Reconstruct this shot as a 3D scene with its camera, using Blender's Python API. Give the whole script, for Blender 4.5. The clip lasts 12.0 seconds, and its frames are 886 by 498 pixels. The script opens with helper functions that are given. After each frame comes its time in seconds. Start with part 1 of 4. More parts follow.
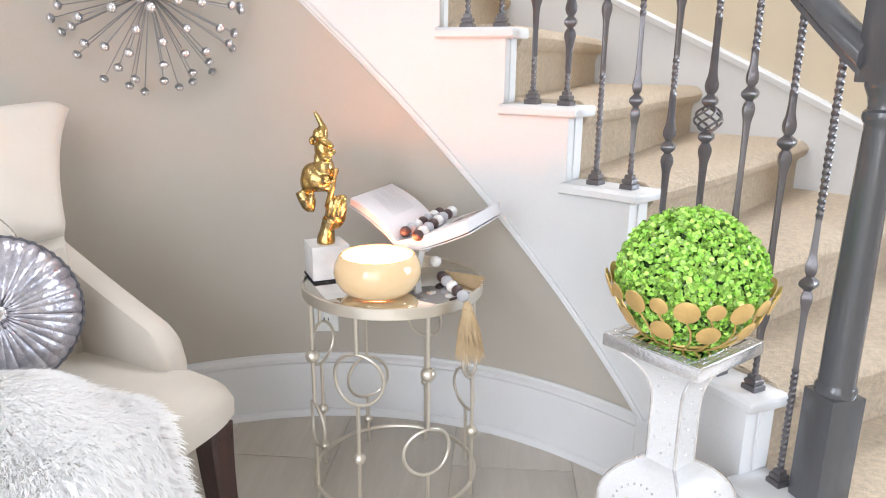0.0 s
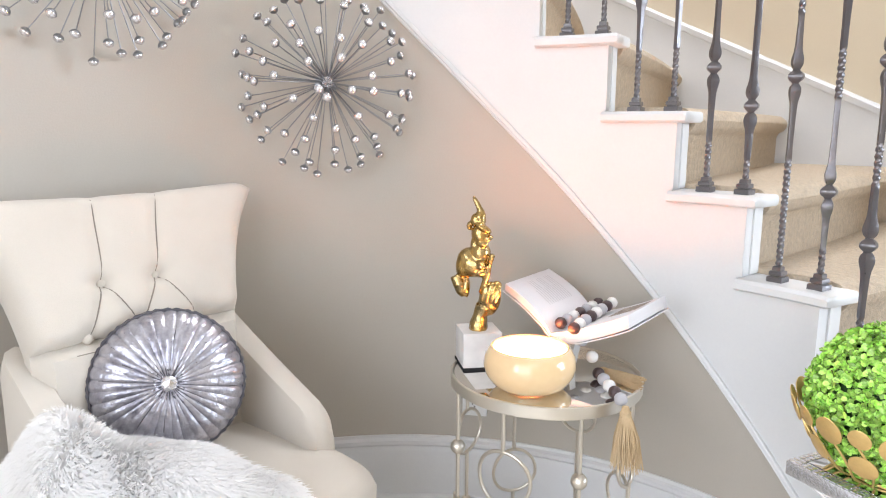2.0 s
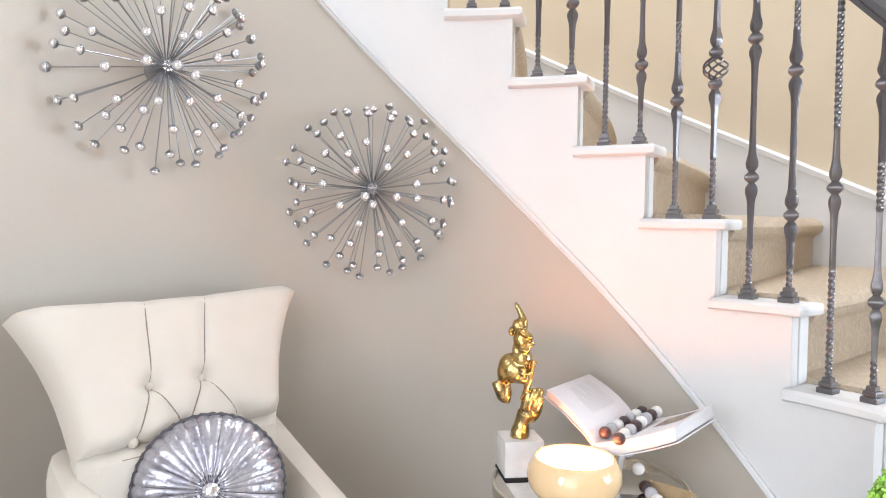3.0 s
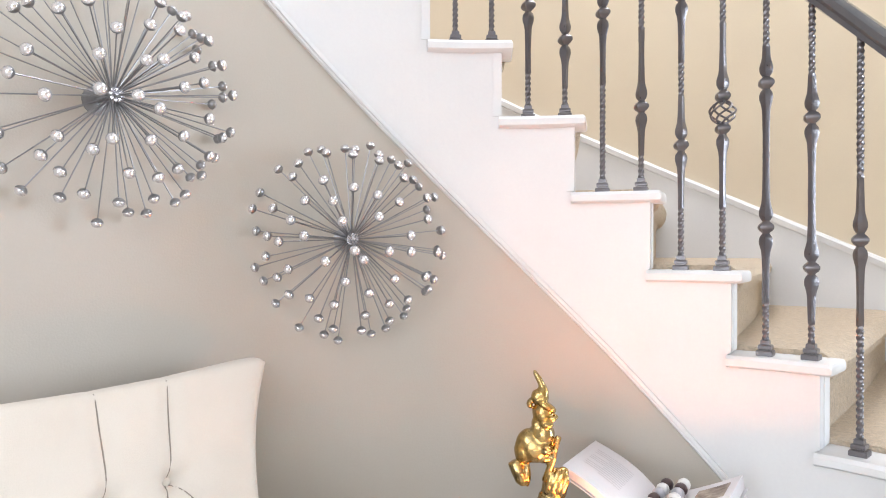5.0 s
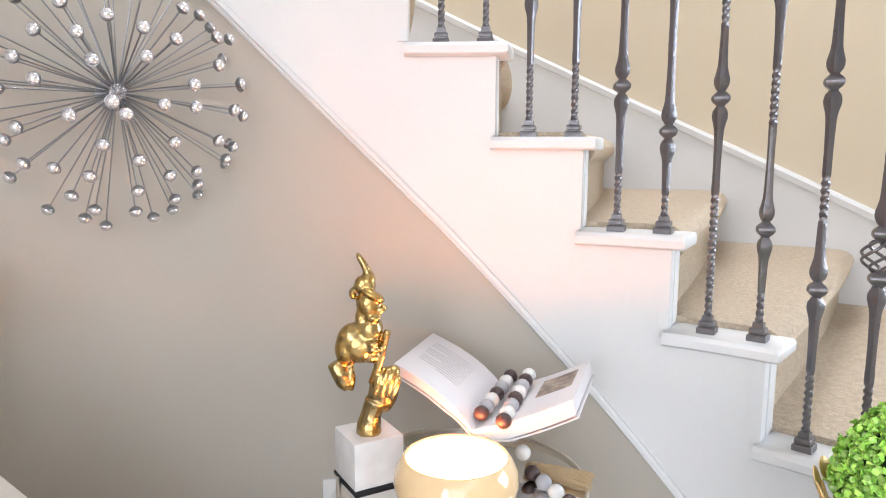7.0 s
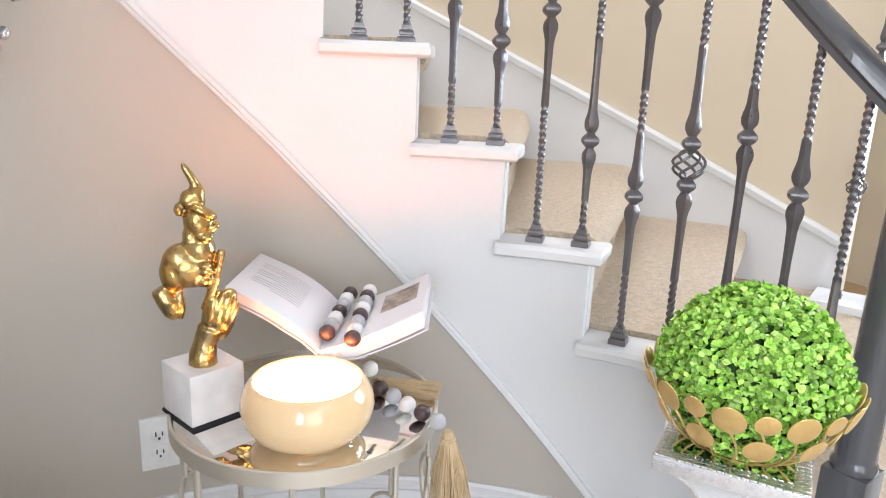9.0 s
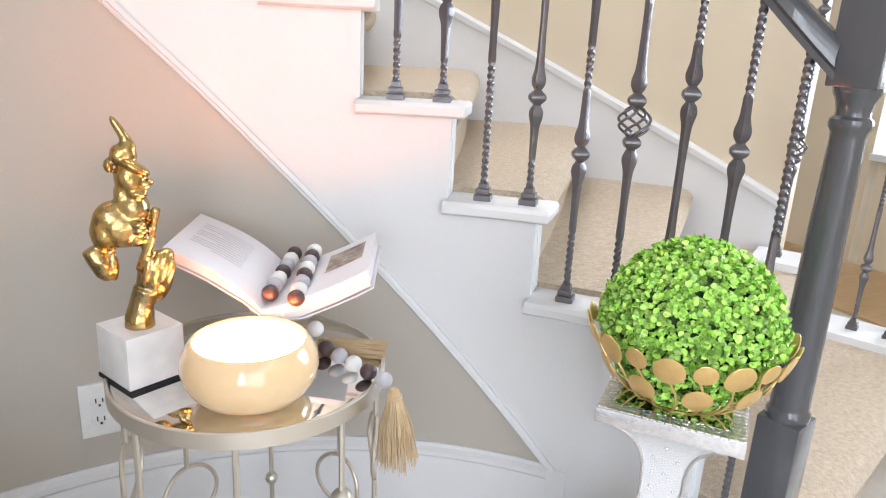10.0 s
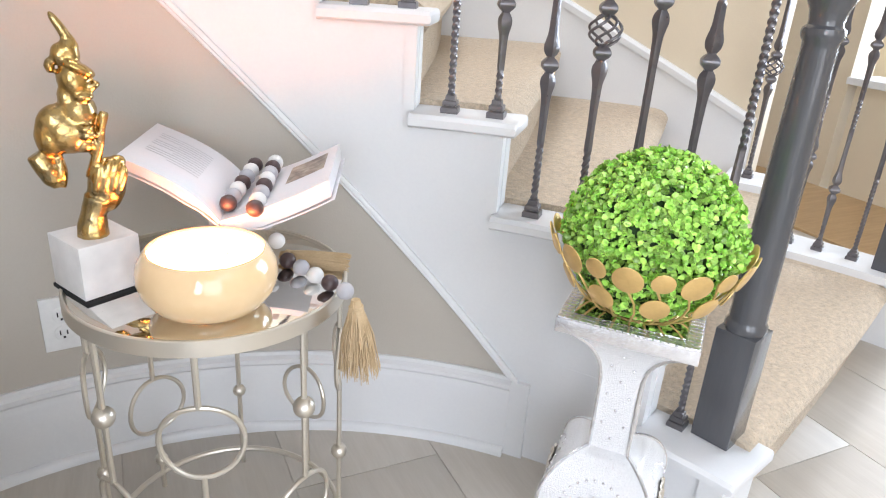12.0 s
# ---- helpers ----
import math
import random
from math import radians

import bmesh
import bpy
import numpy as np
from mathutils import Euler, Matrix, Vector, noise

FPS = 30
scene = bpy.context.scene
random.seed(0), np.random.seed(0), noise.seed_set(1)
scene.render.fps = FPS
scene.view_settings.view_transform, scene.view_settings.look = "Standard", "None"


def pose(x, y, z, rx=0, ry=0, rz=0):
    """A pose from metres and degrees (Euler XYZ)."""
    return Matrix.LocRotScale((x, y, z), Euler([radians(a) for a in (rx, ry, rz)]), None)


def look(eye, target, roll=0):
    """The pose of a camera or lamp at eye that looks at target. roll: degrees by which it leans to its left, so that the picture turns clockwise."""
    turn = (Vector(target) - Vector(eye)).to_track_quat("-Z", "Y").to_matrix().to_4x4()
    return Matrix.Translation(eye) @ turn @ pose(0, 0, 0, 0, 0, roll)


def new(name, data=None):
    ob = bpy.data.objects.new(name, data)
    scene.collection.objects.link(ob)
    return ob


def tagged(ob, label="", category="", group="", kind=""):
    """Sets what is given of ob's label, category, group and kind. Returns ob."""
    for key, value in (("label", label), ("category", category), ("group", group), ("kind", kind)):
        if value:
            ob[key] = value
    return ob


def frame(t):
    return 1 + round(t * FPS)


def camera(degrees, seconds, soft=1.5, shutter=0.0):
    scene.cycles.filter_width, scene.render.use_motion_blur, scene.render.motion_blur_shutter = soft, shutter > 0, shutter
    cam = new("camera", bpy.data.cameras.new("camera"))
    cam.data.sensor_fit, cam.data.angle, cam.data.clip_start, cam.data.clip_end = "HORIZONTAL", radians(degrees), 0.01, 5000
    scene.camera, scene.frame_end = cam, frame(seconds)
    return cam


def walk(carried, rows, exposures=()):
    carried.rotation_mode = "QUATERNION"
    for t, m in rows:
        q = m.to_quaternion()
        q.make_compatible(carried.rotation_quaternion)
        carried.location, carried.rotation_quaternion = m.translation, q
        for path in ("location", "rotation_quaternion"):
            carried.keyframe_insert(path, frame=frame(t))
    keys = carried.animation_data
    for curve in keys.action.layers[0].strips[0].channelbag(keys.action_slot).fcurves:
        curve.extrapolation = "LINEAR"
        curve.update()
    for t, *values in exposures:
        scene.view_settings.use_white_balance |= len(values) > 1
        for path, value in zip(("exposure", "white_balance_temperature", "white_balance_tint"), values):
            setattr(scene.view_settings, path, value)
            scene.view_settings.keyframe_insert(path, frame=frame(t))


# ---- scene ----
cam = camera(65.5, 12.0, 1.1)
PATH = [
    (0, (0.167, 0.172, 1.061), (0.064, 2.097, 0.529), 0.4),
    (0.5, (0.192, 0.215, 1.078), (-0.02, 2.128, 0.536), 0.1),
    (1, (0.176, 0.242, 1.078), (-0.157, 2.145, 0.559), 0.1),
    (1.5, (0.168, 0.241, 1.083), (-0.287, 2.135, 0.63), 0.2),
    (2, (0.158, 0.233, 1.099), (-0.394, 2.123, 0.751), 0.3),
    (2.5, (0.141, 0.221, 1.112), (-0.47, 2.113, 0.897), 0.4),
    (3, (0.129, 0.208, 1.135), (-0.508, 2.102, 1.046), 0.6),
    (3.2, (0.109, 0.2, 1.138), (-0.515, 2.1, 1.088), 0.9),
    (4.8, (-0.149, 0.325, 1.177), (-0.526, 2.288, 1.218), 0.4),
    (5, (-0.17, 0.344, 1.192), (-0.494, 2.318, 1.189), 0.1),
    (5.5, (-0.139, 0.441, 1.158), (-0.391, 2.424, 1.097), 0.1),
    (6, (-0.081, 0.537, 1.151), (-0.275, 2.521, 0.988), -0.1),
    (6.5, (-0.074, 0.578, 1.137), (-0.141, 2.562, 0.89), 0.3),
    (6.7, (-0.097, 0.597, 1.124), (-0.091, 2.58, 0.861), 0.2),
    (8.3, (-0.221, 0.678, 1.102), (0.336, 2.552, 0.677), 1.8),
    (8.5, (-0.228, 0.685, 1.096), (0.388, 2.535, 0.649), 2.0),
    (9, (-0.221, 0.694, 1.083), (0.489, 2.498, 0.592), 2.3),
    (9.5, (-0.212, 0.698, 1.074), (0.568, 2.46, 0.538), 2.7),
    (10, (-0.202, 0.697, 1.066), (0.621, 2.425, 0.487), 2.9),
    (10.5, (-0.191, 0.695, 1.057), (0.658, 2.393, 0.427), 3.1),
    (11, (-0.179, 0.691, 1.047), (0.678, 2.365, 0.365), 3.3),
    (11.5, (-0.175, 0.692, 1.037), (0.683, 2.343, 0.304), 3.6),
    (12, (-0.174, 0.69, 1.038), (0.682, 2.324, 0.265), 3.9),
]
walk(cam, [(t, look(eye, target, roll)) for t, eye, target, roll in PATH], [(0, 0.20, 6280, 10), (2, 0.18, 6280, 10), (6.0, 0.16, 6260, 10), (9, 0.12, 6220, 10), (12, 0.18, 6160, 10)])

# ---- light ----
world = bpy.data.worlds.new("sky")
scene.world = world
world.use_nodes = True
wn = world.node_tree
sky = wn.nodes.new("ShaderNodeTexSky")
sky.sky_type, sky.sun_disc = "NISHITA", False
sky.sun_elevation, sky.sun_rotation = radians(42), radians(200)
wn.links.new(sky.outputs[0], wn.nodes["Background"].inputs[0])
wn.nodes["Background"].inputs[1].default_value = 0.12


def area_lamp(name, eye, target, w, h, watts, colour):
    d = bpy.data.lights.new(name, "AREA")
    d.shape, d.size, d.size_y, d.energy, d.color = "RECTANGLE", w, h, watts, colour
    ob = new(name, d)
    ob.matrix_world = look(eye, target)
    return ob


area_lamp("daylight_entry", (-0.15, -2.52, 1.62), (0.35, 1.8, 0.75), 2.0, 2.9, 58, (0.92, 0.94, 1.0))
# assumed opening out of view, added to light stringer and topiary from the west
area_lamp("daylight_west", (-1.19, -1.2, 1.45), (2.0, -1.2, 1.25), 1.5, 1.6, 60, (0.88, 0.93, 1.0))
# added high lamp that lifts the treads; its opening is assumed
area_lamp("fill_upper", (1.6, -2.52, 3.9), (0.4, 2.0, 1.2), 2.4, 1.4, 14, (0.92, 0.945, 1.0))
# added lamp to brighten the stairs and next room from the east
area_lamp("fill_side", (5.92, 1.9, 1.75), (1.0, 2.3, 0.9), 2.6, 2.4, 330, (0.79, 0.885, 1.0))
# added fill from above for the carpeted steps; the wall has no opening here
area_lamp("fill_landing", (0.55, 3.15, 4.2), (0.75, 2.3, 0.6), 1.8, 1.3, 125, (0.95, 0.955, 1.0))

# ---- plan ----
CX, CY = -0.18, 1.05          # centre of the round wall and the stairs
R_WALL, R_FOOT, R_CAP, R_OUT = 1.042, 1.066, 1.12, 2.45
RISE, STEP = 0.19, 10.0       # height of a step, and its angle


def at(theta, r, z):
    a = radians(theta)
    return Vector((CX + r * math.cos(a), CY + r * math.sin(a), z))


def nose(k):
    return 16.2 + STEP * k


def trim_z(th):
    return 0.159 + 0.0188 * (min(th, 83) - 41.5) + 0.0178 * max(0, th - 83)


def rail_z(th):
    return 1.600 + 0.019 * (th - 51.8)


def skirt_z(th):
    return 0.604 + 0.0201 * (th - 32.8)


def rail_r(th):
    """The railing swings outwards to its newel at the foot."""
    return R_FOOT + 0.058 * max(0, (31 - th) / 10.5) ** 1.7


# ---- materials ----
def material(name, colour, rough=0.5, metal=0.0, second=None, scale=8.0, fine=90.0, bump=0.0, bump_scale=None,
             spec=0.5, coat=0.0, sheen=0.0, per_object=0.0, stretch=(1, 1, 1), amount=0.5):
    """A surface with colour variation at two scales, and fine relief."""
    m = bpy.data.materials.new(name)
    m.use_nodes = True
    nt = m.node_tree
    n, l = nt.nodes, nt.links
    b = n["Principled BSDF"]
    b.inputs["Roughness"].default_value, b.inputs["Metallic"].default_value = rough, metal
    b.inputs["Specular IOR Level"].default_value = spec
    b.inputs["Coat Weight"].default_value = coat
    b.inputs["Sheen Weight"].default_value = sheen
    tc = n.new("ShaderNodeTexCoord")
    mp = n.new("ShaderNodeMapping")
    mp.inputs["Scale"].default_value = stretch
    l.new(tc.outputs["Object"], mp.inputs["Vector"])
    if second is None:
        second = tuple(c * 0.88 for c in colour)
    big = n.new("ShaderNodeTexNoise")
    big.inputs["Scale"].default_value, big.inputs["Detail"].default_value = scale, 5
    small = n.new("ShaderNodeTexNoise")
    small.inputs["Scale"].default_value, small.inputs["Detail"].default_value = fine, 3
    l.new(mp.outputs[0], big.inputs["Vector"])
    l.new(mp.outputs[0], small.inputs["Vector"])
    add = n.new("ShaderNodeMath")
    add.operation = "MULTIPLY_ADD"
    l.new(small.outputs[0], add.inputs[0])
    add.inputs[1].default_value = 0.5
    l.new(big.outputs[0], add.inputs[2])
    ramp = n.new("ShaderNodeMapRange")
    ramp.inputs["From Min"].default_value, ramp.inputs["From Max"].default_value = 0.75 - amount / 2, 0.75 + amount / 2
    l.new(add.outputs[0], ramp.inputs["Value"])
    mix = n.new("ShaderNodeMix")
    mix.data_type = "RGBA"
    mix.inputs["A"].default_value, mix.inputs["B"].default_value = (*second, 1), (*colour, 1)
    l.new(ramp.outputs[0], mix.inputs["Factor"])
    out = mix.outputs["Result"]
    if per_object:
        info = n.new("ShaderNodeObjectInfo")
        hs = n.new("ShaderNodeHueSaturation")
        mr = n.new("ShaderNodeMapRange")
        mr.inputs["To Min"].default_value, mr.inputs["To Max"].default_value = 1 - per_object, 1 + per_object
        l.new(info.outputs["Random"], mr.inputs["Value"])
        l.new(mr.outputs[0], hs.inputs["Value"])
        l.new(out, hs.inputs["Color"])
        out = hs.outputs[0]
    l.new(out, b.inputs["Base Color"])
    rr = n.new("ShaderNodeMapRange")
    rr.inputs["To Min"].default_value, rr.inputs["To Max"].default_value = max(0, rough - 0.06), min(1, rough + 0.06)
    l.new(small.outputs[0], rr.inputs["Value"])
    l.new(rr.outputs[0], b.inputs["Roughness"])
    if bump:
        bs = n.new("ShaderNodeTexNoise")
        bs.inputs["Scale"].default_value, bs.inputs["Detail"].default_value = bump_scale or fine, 3
        l.new(mp.outputs[0], bs.inputs["Vector"])
        bp = n.new("ShaderNodeBump")
        bp.inputs["Strength"].default_value, bp.inputs["Distance"].default_value = bump, 0.01
        l.new(bs.outputs[0], bp.inputs["Height"])
        l.new(bp.outputs[0], b.inputs["Normal"])
    return m


WALL = material("greige wall paint", (0.48, 0.443, 0.388), 0.55, second=(0.455, 0.416, 0.362), scale=3, fine=220, bump=0.06, bump_scale=260)
WALL_FAR = material("cream wall paint", (0.66, 0.57, 0.43), 0.6, second=(0.62, 0.53, 0.40), scale=3, fine=220, bump=0.06, bump_scale=260)
WHITE = material("white trim paint", (0.71, 0.71, 0.715), 0.38, second=(0.675, 0.675, 0.685), scale=6, fine=150, bump=0.03, bump_scale=60)
CEIL = material("white ceiling paint", (0.82, 0.81, 0.79), 0.7, scale=4, fine=200, bump=0.08)
CARPET = material("beige cut pile carpet", (0.76, 0.62, 0.455), 0.95, second=(0.50, 0.40, 0.285), scale=75, fine=300, bump=1.0, bump_scale=260, sheen=0.3, amount=0.55, spec=0.1)
TILE = material("wood look floor tile", (0.56, 0.52, 0.465), 0.46, second=(0.46, 0.42, 0.365), scale=5, fine=30, bump=0.04, per_object=0.04, stretch=(6, 0.6, 1), amount=0.7)
GROUT = material("grey grout", (0.50, 0.46, 0.41), 0.9, fine=200, bump=0.3)
IRON = material("oil rubbed bronze iron", (0.145, 0.15, 0.168), 0.30, 0.6, second=(0.155, 0.13, 0.125), scale=22, fine=120, bump=0.12, amount=0.8)
BLACKWOOD = material("black satin painted wood", (0.072, 0.075, 0.084), 0.20, second=(0.085, 0.084, 0.09), scale=10, fine=80, bump=0.05, stretch=(3, 3, 0.4), coat=0.3)
CHAMP = material("champagne brushed metal", (0.74, 0.695, 0.61), 0.36, 0.85, second=(0.69, 0.64, 0.56), scale=20, fine=150, amount=1.2)
MIRROR = material("antiqued mirror", (0.80, 0.79, 0.77), 0.05, 1.0, second=(0.74, 0.73, 0.70), scale=8, fine=60)
LINEN = material("cream linen upholstery", (0.62, 0.570, 0.505), 0.85, second=(0.575, 0.525, 0.46), scale=9, fine=420, bump=0.16, bump_scale=480, sheen=0.25, spec=0.2)
SEAM = material("dark seam and crease shade", (0.24, 0.205, 0.17), 0.9, fine=300)
DARKWOOD = material("dark espresso wood", (0.055, 0.022, 0.018), 0.3, second=(0.03, 0.014, 0.012), scale=12, fine=60, stretch=(4, 4, 0.5), coat=0.2)
SATIN = material("silver crushed satin", (0.56, 0.55, 0.60), 0.30, 0.75, second=(0.28, 0.27, 0.32), scale=30, fine=130, bump=0.4, bump_scale=55, amount=0.5)
SATIN_DARK = material("dark piping and pleat shade", (0.10, 0.095, 0.11), 0.5, 0.3, fine=200)
FUR = material("white faux fur", (0.97, 0.96, 0.955), 0.75, second=(0.94, 0.93, 0.92), scale=7, fine=60, sheen=0.5, spec=0.25)
CRYSTAL = material("mirrored crystal", (0.92, 0.91, 0.94), 0.10, 0.8, second=(0.74, 0.73, 0.77), scale=60, fine=260, amount=0.5)
STEEL = material("grey steel wire", (0.36, 0.36, 0.37), 0.34, 0.85, second=(0.27, 0.27, 0.28), scale=20)
MARBLE = material("white marble", (0.80, 0.78, 0.77), 0.3, second=(0.66, 0.645, 0.64), scale=11, fine=40, amount=0.45, bump=0.02)
BLACK = material("black felt base", (0.012, 0.012, 0.013), 0.8)
# olive second tone puts the room's dull reflection into the gold's colour
GOLD = material("polished gold leaf", (0.60, 0.37, 0.105), 0.24, 1.0, second=(0.32, 0.27, 0.16), scale=22, fine=90, bump=0.25, bump_scale=60, amount=0.6)
GOLDPAINT = material("brushed gold metal", (0.78, 0.54, 0.22), 0.42, 0.6, second=(0.68, 0.46, 0.18), scale=30, fine=200, bump=0.06)
ALABASTER = material("cream alabaster glaze", (0.84, 0.62, 0.36), 0.12, second=(0.78, 0.55, 0.31), scale=12, fine=60, coat=0.6, amount=0.6)
PAPER = material("book paper", (0.74, 0.72, 0.74), 0.8, second=(0.70, 0.68, 0.70), scale=5, fine=200)
INK = material("grey print", (0.64, 0.62, 0.64), 0.8)
PHOTO = material("printed photograph", (0.50, 0.42, 0.34), 0.6, second=(0.16, 0.12, 0.10), scale=28, fine=90, amount=0.4)
BEAD_W = material("white wooden bead", (0.78, 0.76, 0.74), 0.55, fine=60)
BEAD_G = material("grey wooden bead", (0.46, 0.45, 0.48), 0.55, fine=60)
BEAD_B = material("dark brown wooden bead", (0.09, 0.055, 0.055), 0.38, second=(0.05, 0.03, 0.03), fine=60)
JUTE = material("natural jute", (0.62, 0.47, 0.29), 0.85, second=(0.48, 0.35, 0.20), scale=30, fine=300)
SPARKLE = material("crushed crystal facing", (0.90, 0.90, 0.91), 0.22, 0.0, second=(0.84, 0.84, 0.86), scale=240, fine=700, bump=0.55, bump_scale=420, amount=0.35, coat=0.6)
SILVER = material("bevelled mirror strip", (0.90, 0.90, 0.92), 0.16, 0.8, second=(0.74, 0.74, 0.77), scale=110, fine=300, amount=0.4, bump=0.10, bump_scale=200)
LEAF = material("boxwood leaf", (0.46, 0.70, 0.14), 0.28, second=(0.24, 0.46, 0.09), scale=110, fine=300, amount=0.6)
# core colour darkened to stand for the shade between leaves
LEAF_CORE = material("leaf gap shade green", (0.035, 0.085, 0.02), 0.7, second=(0.02, 0.05, 0.012), scale=90)
PLATE = material("white plastic", (0.80, 0.80, 0.79), 0.35)
SLOT = material("outlet slot", (0.03, 0.03, 0.03), 0.6)


def leaf_variation(m):
    """Each leaf its own green."""
    nt = m.node_tree
    b = nt.nodes["Principled BSDF"]
    old = b.inputs["Base Color"].links[0].from_socket
    geo = nt.nodes.new("ShaderNodeNewGeometry")
    hs = nt.nodes.new("ShaderNodeHueSaturation")
    mr = nt.nodes.new("ShaderNodeMapRange")
    mr.inputs["To Min"].default_value, mr.inputs["To Max"].default_value = 0.6, 1.85
    nt.links.new(geo.outputs["Random Per Island"], mr.inputs["Value"])
    nt.links.new(mr.outputs[0], hs.inputs["Value"])
    nt.links.new(old, hs.inputs["Color"])
    nt.links.new(hs.outputs[0], b.inputs["Base Color"])
    b.inputs["Subsurface Weight"].default_value = 0.15
    b.inputs["Subsurface Radius"].default_value = (0.004, 0.008, 0.002)


leaf_variation(LEAF)


def translucent(m, share):
    """Thin fibres let part of the light through."""
    nt = m.node_tree
    b = nt.nodes["Principled BSDF"]
    tr = nt.nodes.new("ShaderNodeBsdfTranslucent")
    tr.inputs["Color"].default_value = (0.97, 0.96, 0.955, 1)
    mx = nt.nodes.new("ShaderNodeMixShader")
    mx.inputs[0].default_value = share
    nt.links.new(b.outputs[0], mx.inputs[1])
    nt.links.new(tr.outputs[0], mx.inputs[2])
    nt.links.new(mx.outputs[0], nt.nodes["Material Output"].inputs["Surface"])


translucent(FUR, 0.45)


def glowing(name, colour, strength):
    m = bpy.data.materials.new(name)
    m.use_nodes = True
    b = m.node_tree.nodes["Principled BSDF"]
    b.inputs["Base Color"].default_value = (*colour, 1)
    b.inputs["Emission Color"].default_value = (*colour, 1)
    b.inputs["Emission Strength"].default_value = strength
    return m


# the wax itself emits the candle's light, in place of its tiny flames
WAX = glowing("emissive candle wax", (1.0, 0.31, 0.10), 50.0)
FLAME = glowing("candle flame", (1.0, 0.62, 0.30), 60.0)


# ---- mesh helpers ----
def mesh_ob(name, bm, mat, smooth=False):
    bmesh.ops.recalc_face_normals(bm, faces=bm.faces[:])
    me = bpy.data.meshes.new(name)
    bm.to_mesh(me)
    bm.free()
    if mat:
        me.materials.append(mat)
    if smooth:
        me.shade_smooth()
        me.set_sharp_from_angle(angle=radians(38))
    return new(name, me)


def part(name, bm, mat, parent, label="", smooth=True):
    ob = mesh_ob(name, bm, mat, smooth)
    ob.parent = parent
    if label:
        ob["label"] = label
    return ob


def again(ob, m=None):
    """Another part on the same mesh, under the same parent."""
    o = new(ob.name.split(".")[0], ob.data)
    o.parent = ob.parent
    if m is not None:
        o.matrix_basis = m
    if "label" in ob:
        o["label"] = ob["label"]
    return o


def thing(name, label, category, group="", kind="", m=None):
    ob = new(name)
    ob.empty_display_size = 0.05
    if m is not None:
        ob.matrix_basis = m
    return tagged(ob, label, category, group, kind)


def box(bm, x0, x1, y0, y1, z0, z1, bevel=0.0, m=None):
    r = bmesh.ops.create_cube(bm, size=1)
    vs = r["verts"]
    for v in vs:
        v.co = Vector((x0 + (v.co.x + 0.5) * (x1 - x0), y0 + (v.co.y + 0.5) * (y1 - y0), z0 + (v.co.z + 0.5) * (z1 - z0)))
    if bevel:
        es = list({e for v in vs for e in v.link_edges})
        vs = bmesh.ops.bevel(bm, geom=es, offset=bevel, segments=2, affect="EDGES", profile=0.6)["verts"]
        vs = [v for v in bm.verts if v.is_valid and v in set(vs)] or vs
    if m is not None:
        bmesh.ops.transform(bm, matrix=m, verts=list(vs))
    return bm


def rings_to_mesh(bm, rings, closed=True, caps=True):
    """Skin over a list of rings of points."""
    vr = [[bm.verts.new(p) for p in ring] for ring in rings]
    n = len(vr[0])
    for a, b in zip(vr, vr[1:]):
        for i in range(n if closed else n - 1):
            j = (i + 1) % n
            bm.faces.new((a[i], a[j], b[j], b[i]))
    if caps:
        bm.faces.new(vr[0][::-1])
        bm.faces.new(vr[-1])
    return bm


def lathe(bm, profile, segs=24, centre=(0, 0, 0), caps=True):
    c = Vector(centre)
    rings = [[c + Vector((r * math.cos(2 * math.pi * i / segs), r * math.sin(2 * math.pi * i / segs), z)) for i in range(segs)] for r, z in profile]
    return rings_to_mesh(bm, rings, True, caps)


def tube(bm, pts, r, segs=8, closed=False):
    """A round bar along points; r may be a list."""
    pts = [Vector(p) for p in pts]
    n = len(pts)
    rs = r if isinstance(r, (list, tuple)) else [r] * n
    rings = []
    up = None
    for i, p in enumerate(pts):
        a, b = (pts[(i - 1) % n], pts[(i + 1) % n]) if closed else (pts[max(i - 1, 0)], pts[min(i + 1, n - 1)])
        t = (b - a).normalized()
        if up is None:
            up = t.orthogonal().normalized()
        up = (up - t * up.dot(t)).normalized()
        side = t.cross(up)
        rings.append([p + rs[i] * (math.cos(2 * math.pi * k / segs) * up + math.sin(2 * math.pi * k / segs) * side) for k in range(segs)])
    if closed:
        rings.append(rings[0])
        vr = [[bm.verts.new(q) for q in ring] for ring in rings[:-1]]
        vr.append(vr[0])
        for a, b in zip(vr, vr[1:]):
            for i in range(segs):
                j = (i + 1) % segs
                bm.faces.new((a[i], a[j], b[j], b[i]))
        return bm
    return rings_to_mesh(bm, rings)


def ball(bm, centre, r, u=14, v=9, scale=(1, 1, 1), m=None):
    res = bmesh.ops.create_uvsphere(bm, u_segments=u, v_segments=v, radius=1)
    t = Matrix.Translation(centre) @ (m or Matrix()) @ Matrix.Diagonal((r * scale[0], r * scale[1], r * scale[2], 1))
    bmesh.ops.transform(bm, matrix=t, verts=res["verts"])
    return bm


def arc_solid(bm, th0, th1, section, n=24):
    """Sweep a section round the plan's centre; section(th) gives points (r, z)."""
    rings = []
    for i in range(n + 1):
        th = th0 + (th1 - th0) * i / n
        rings.append([at(th, r, z) for r, z in section(th)])
    return rings_to_mesh(bm, rings)


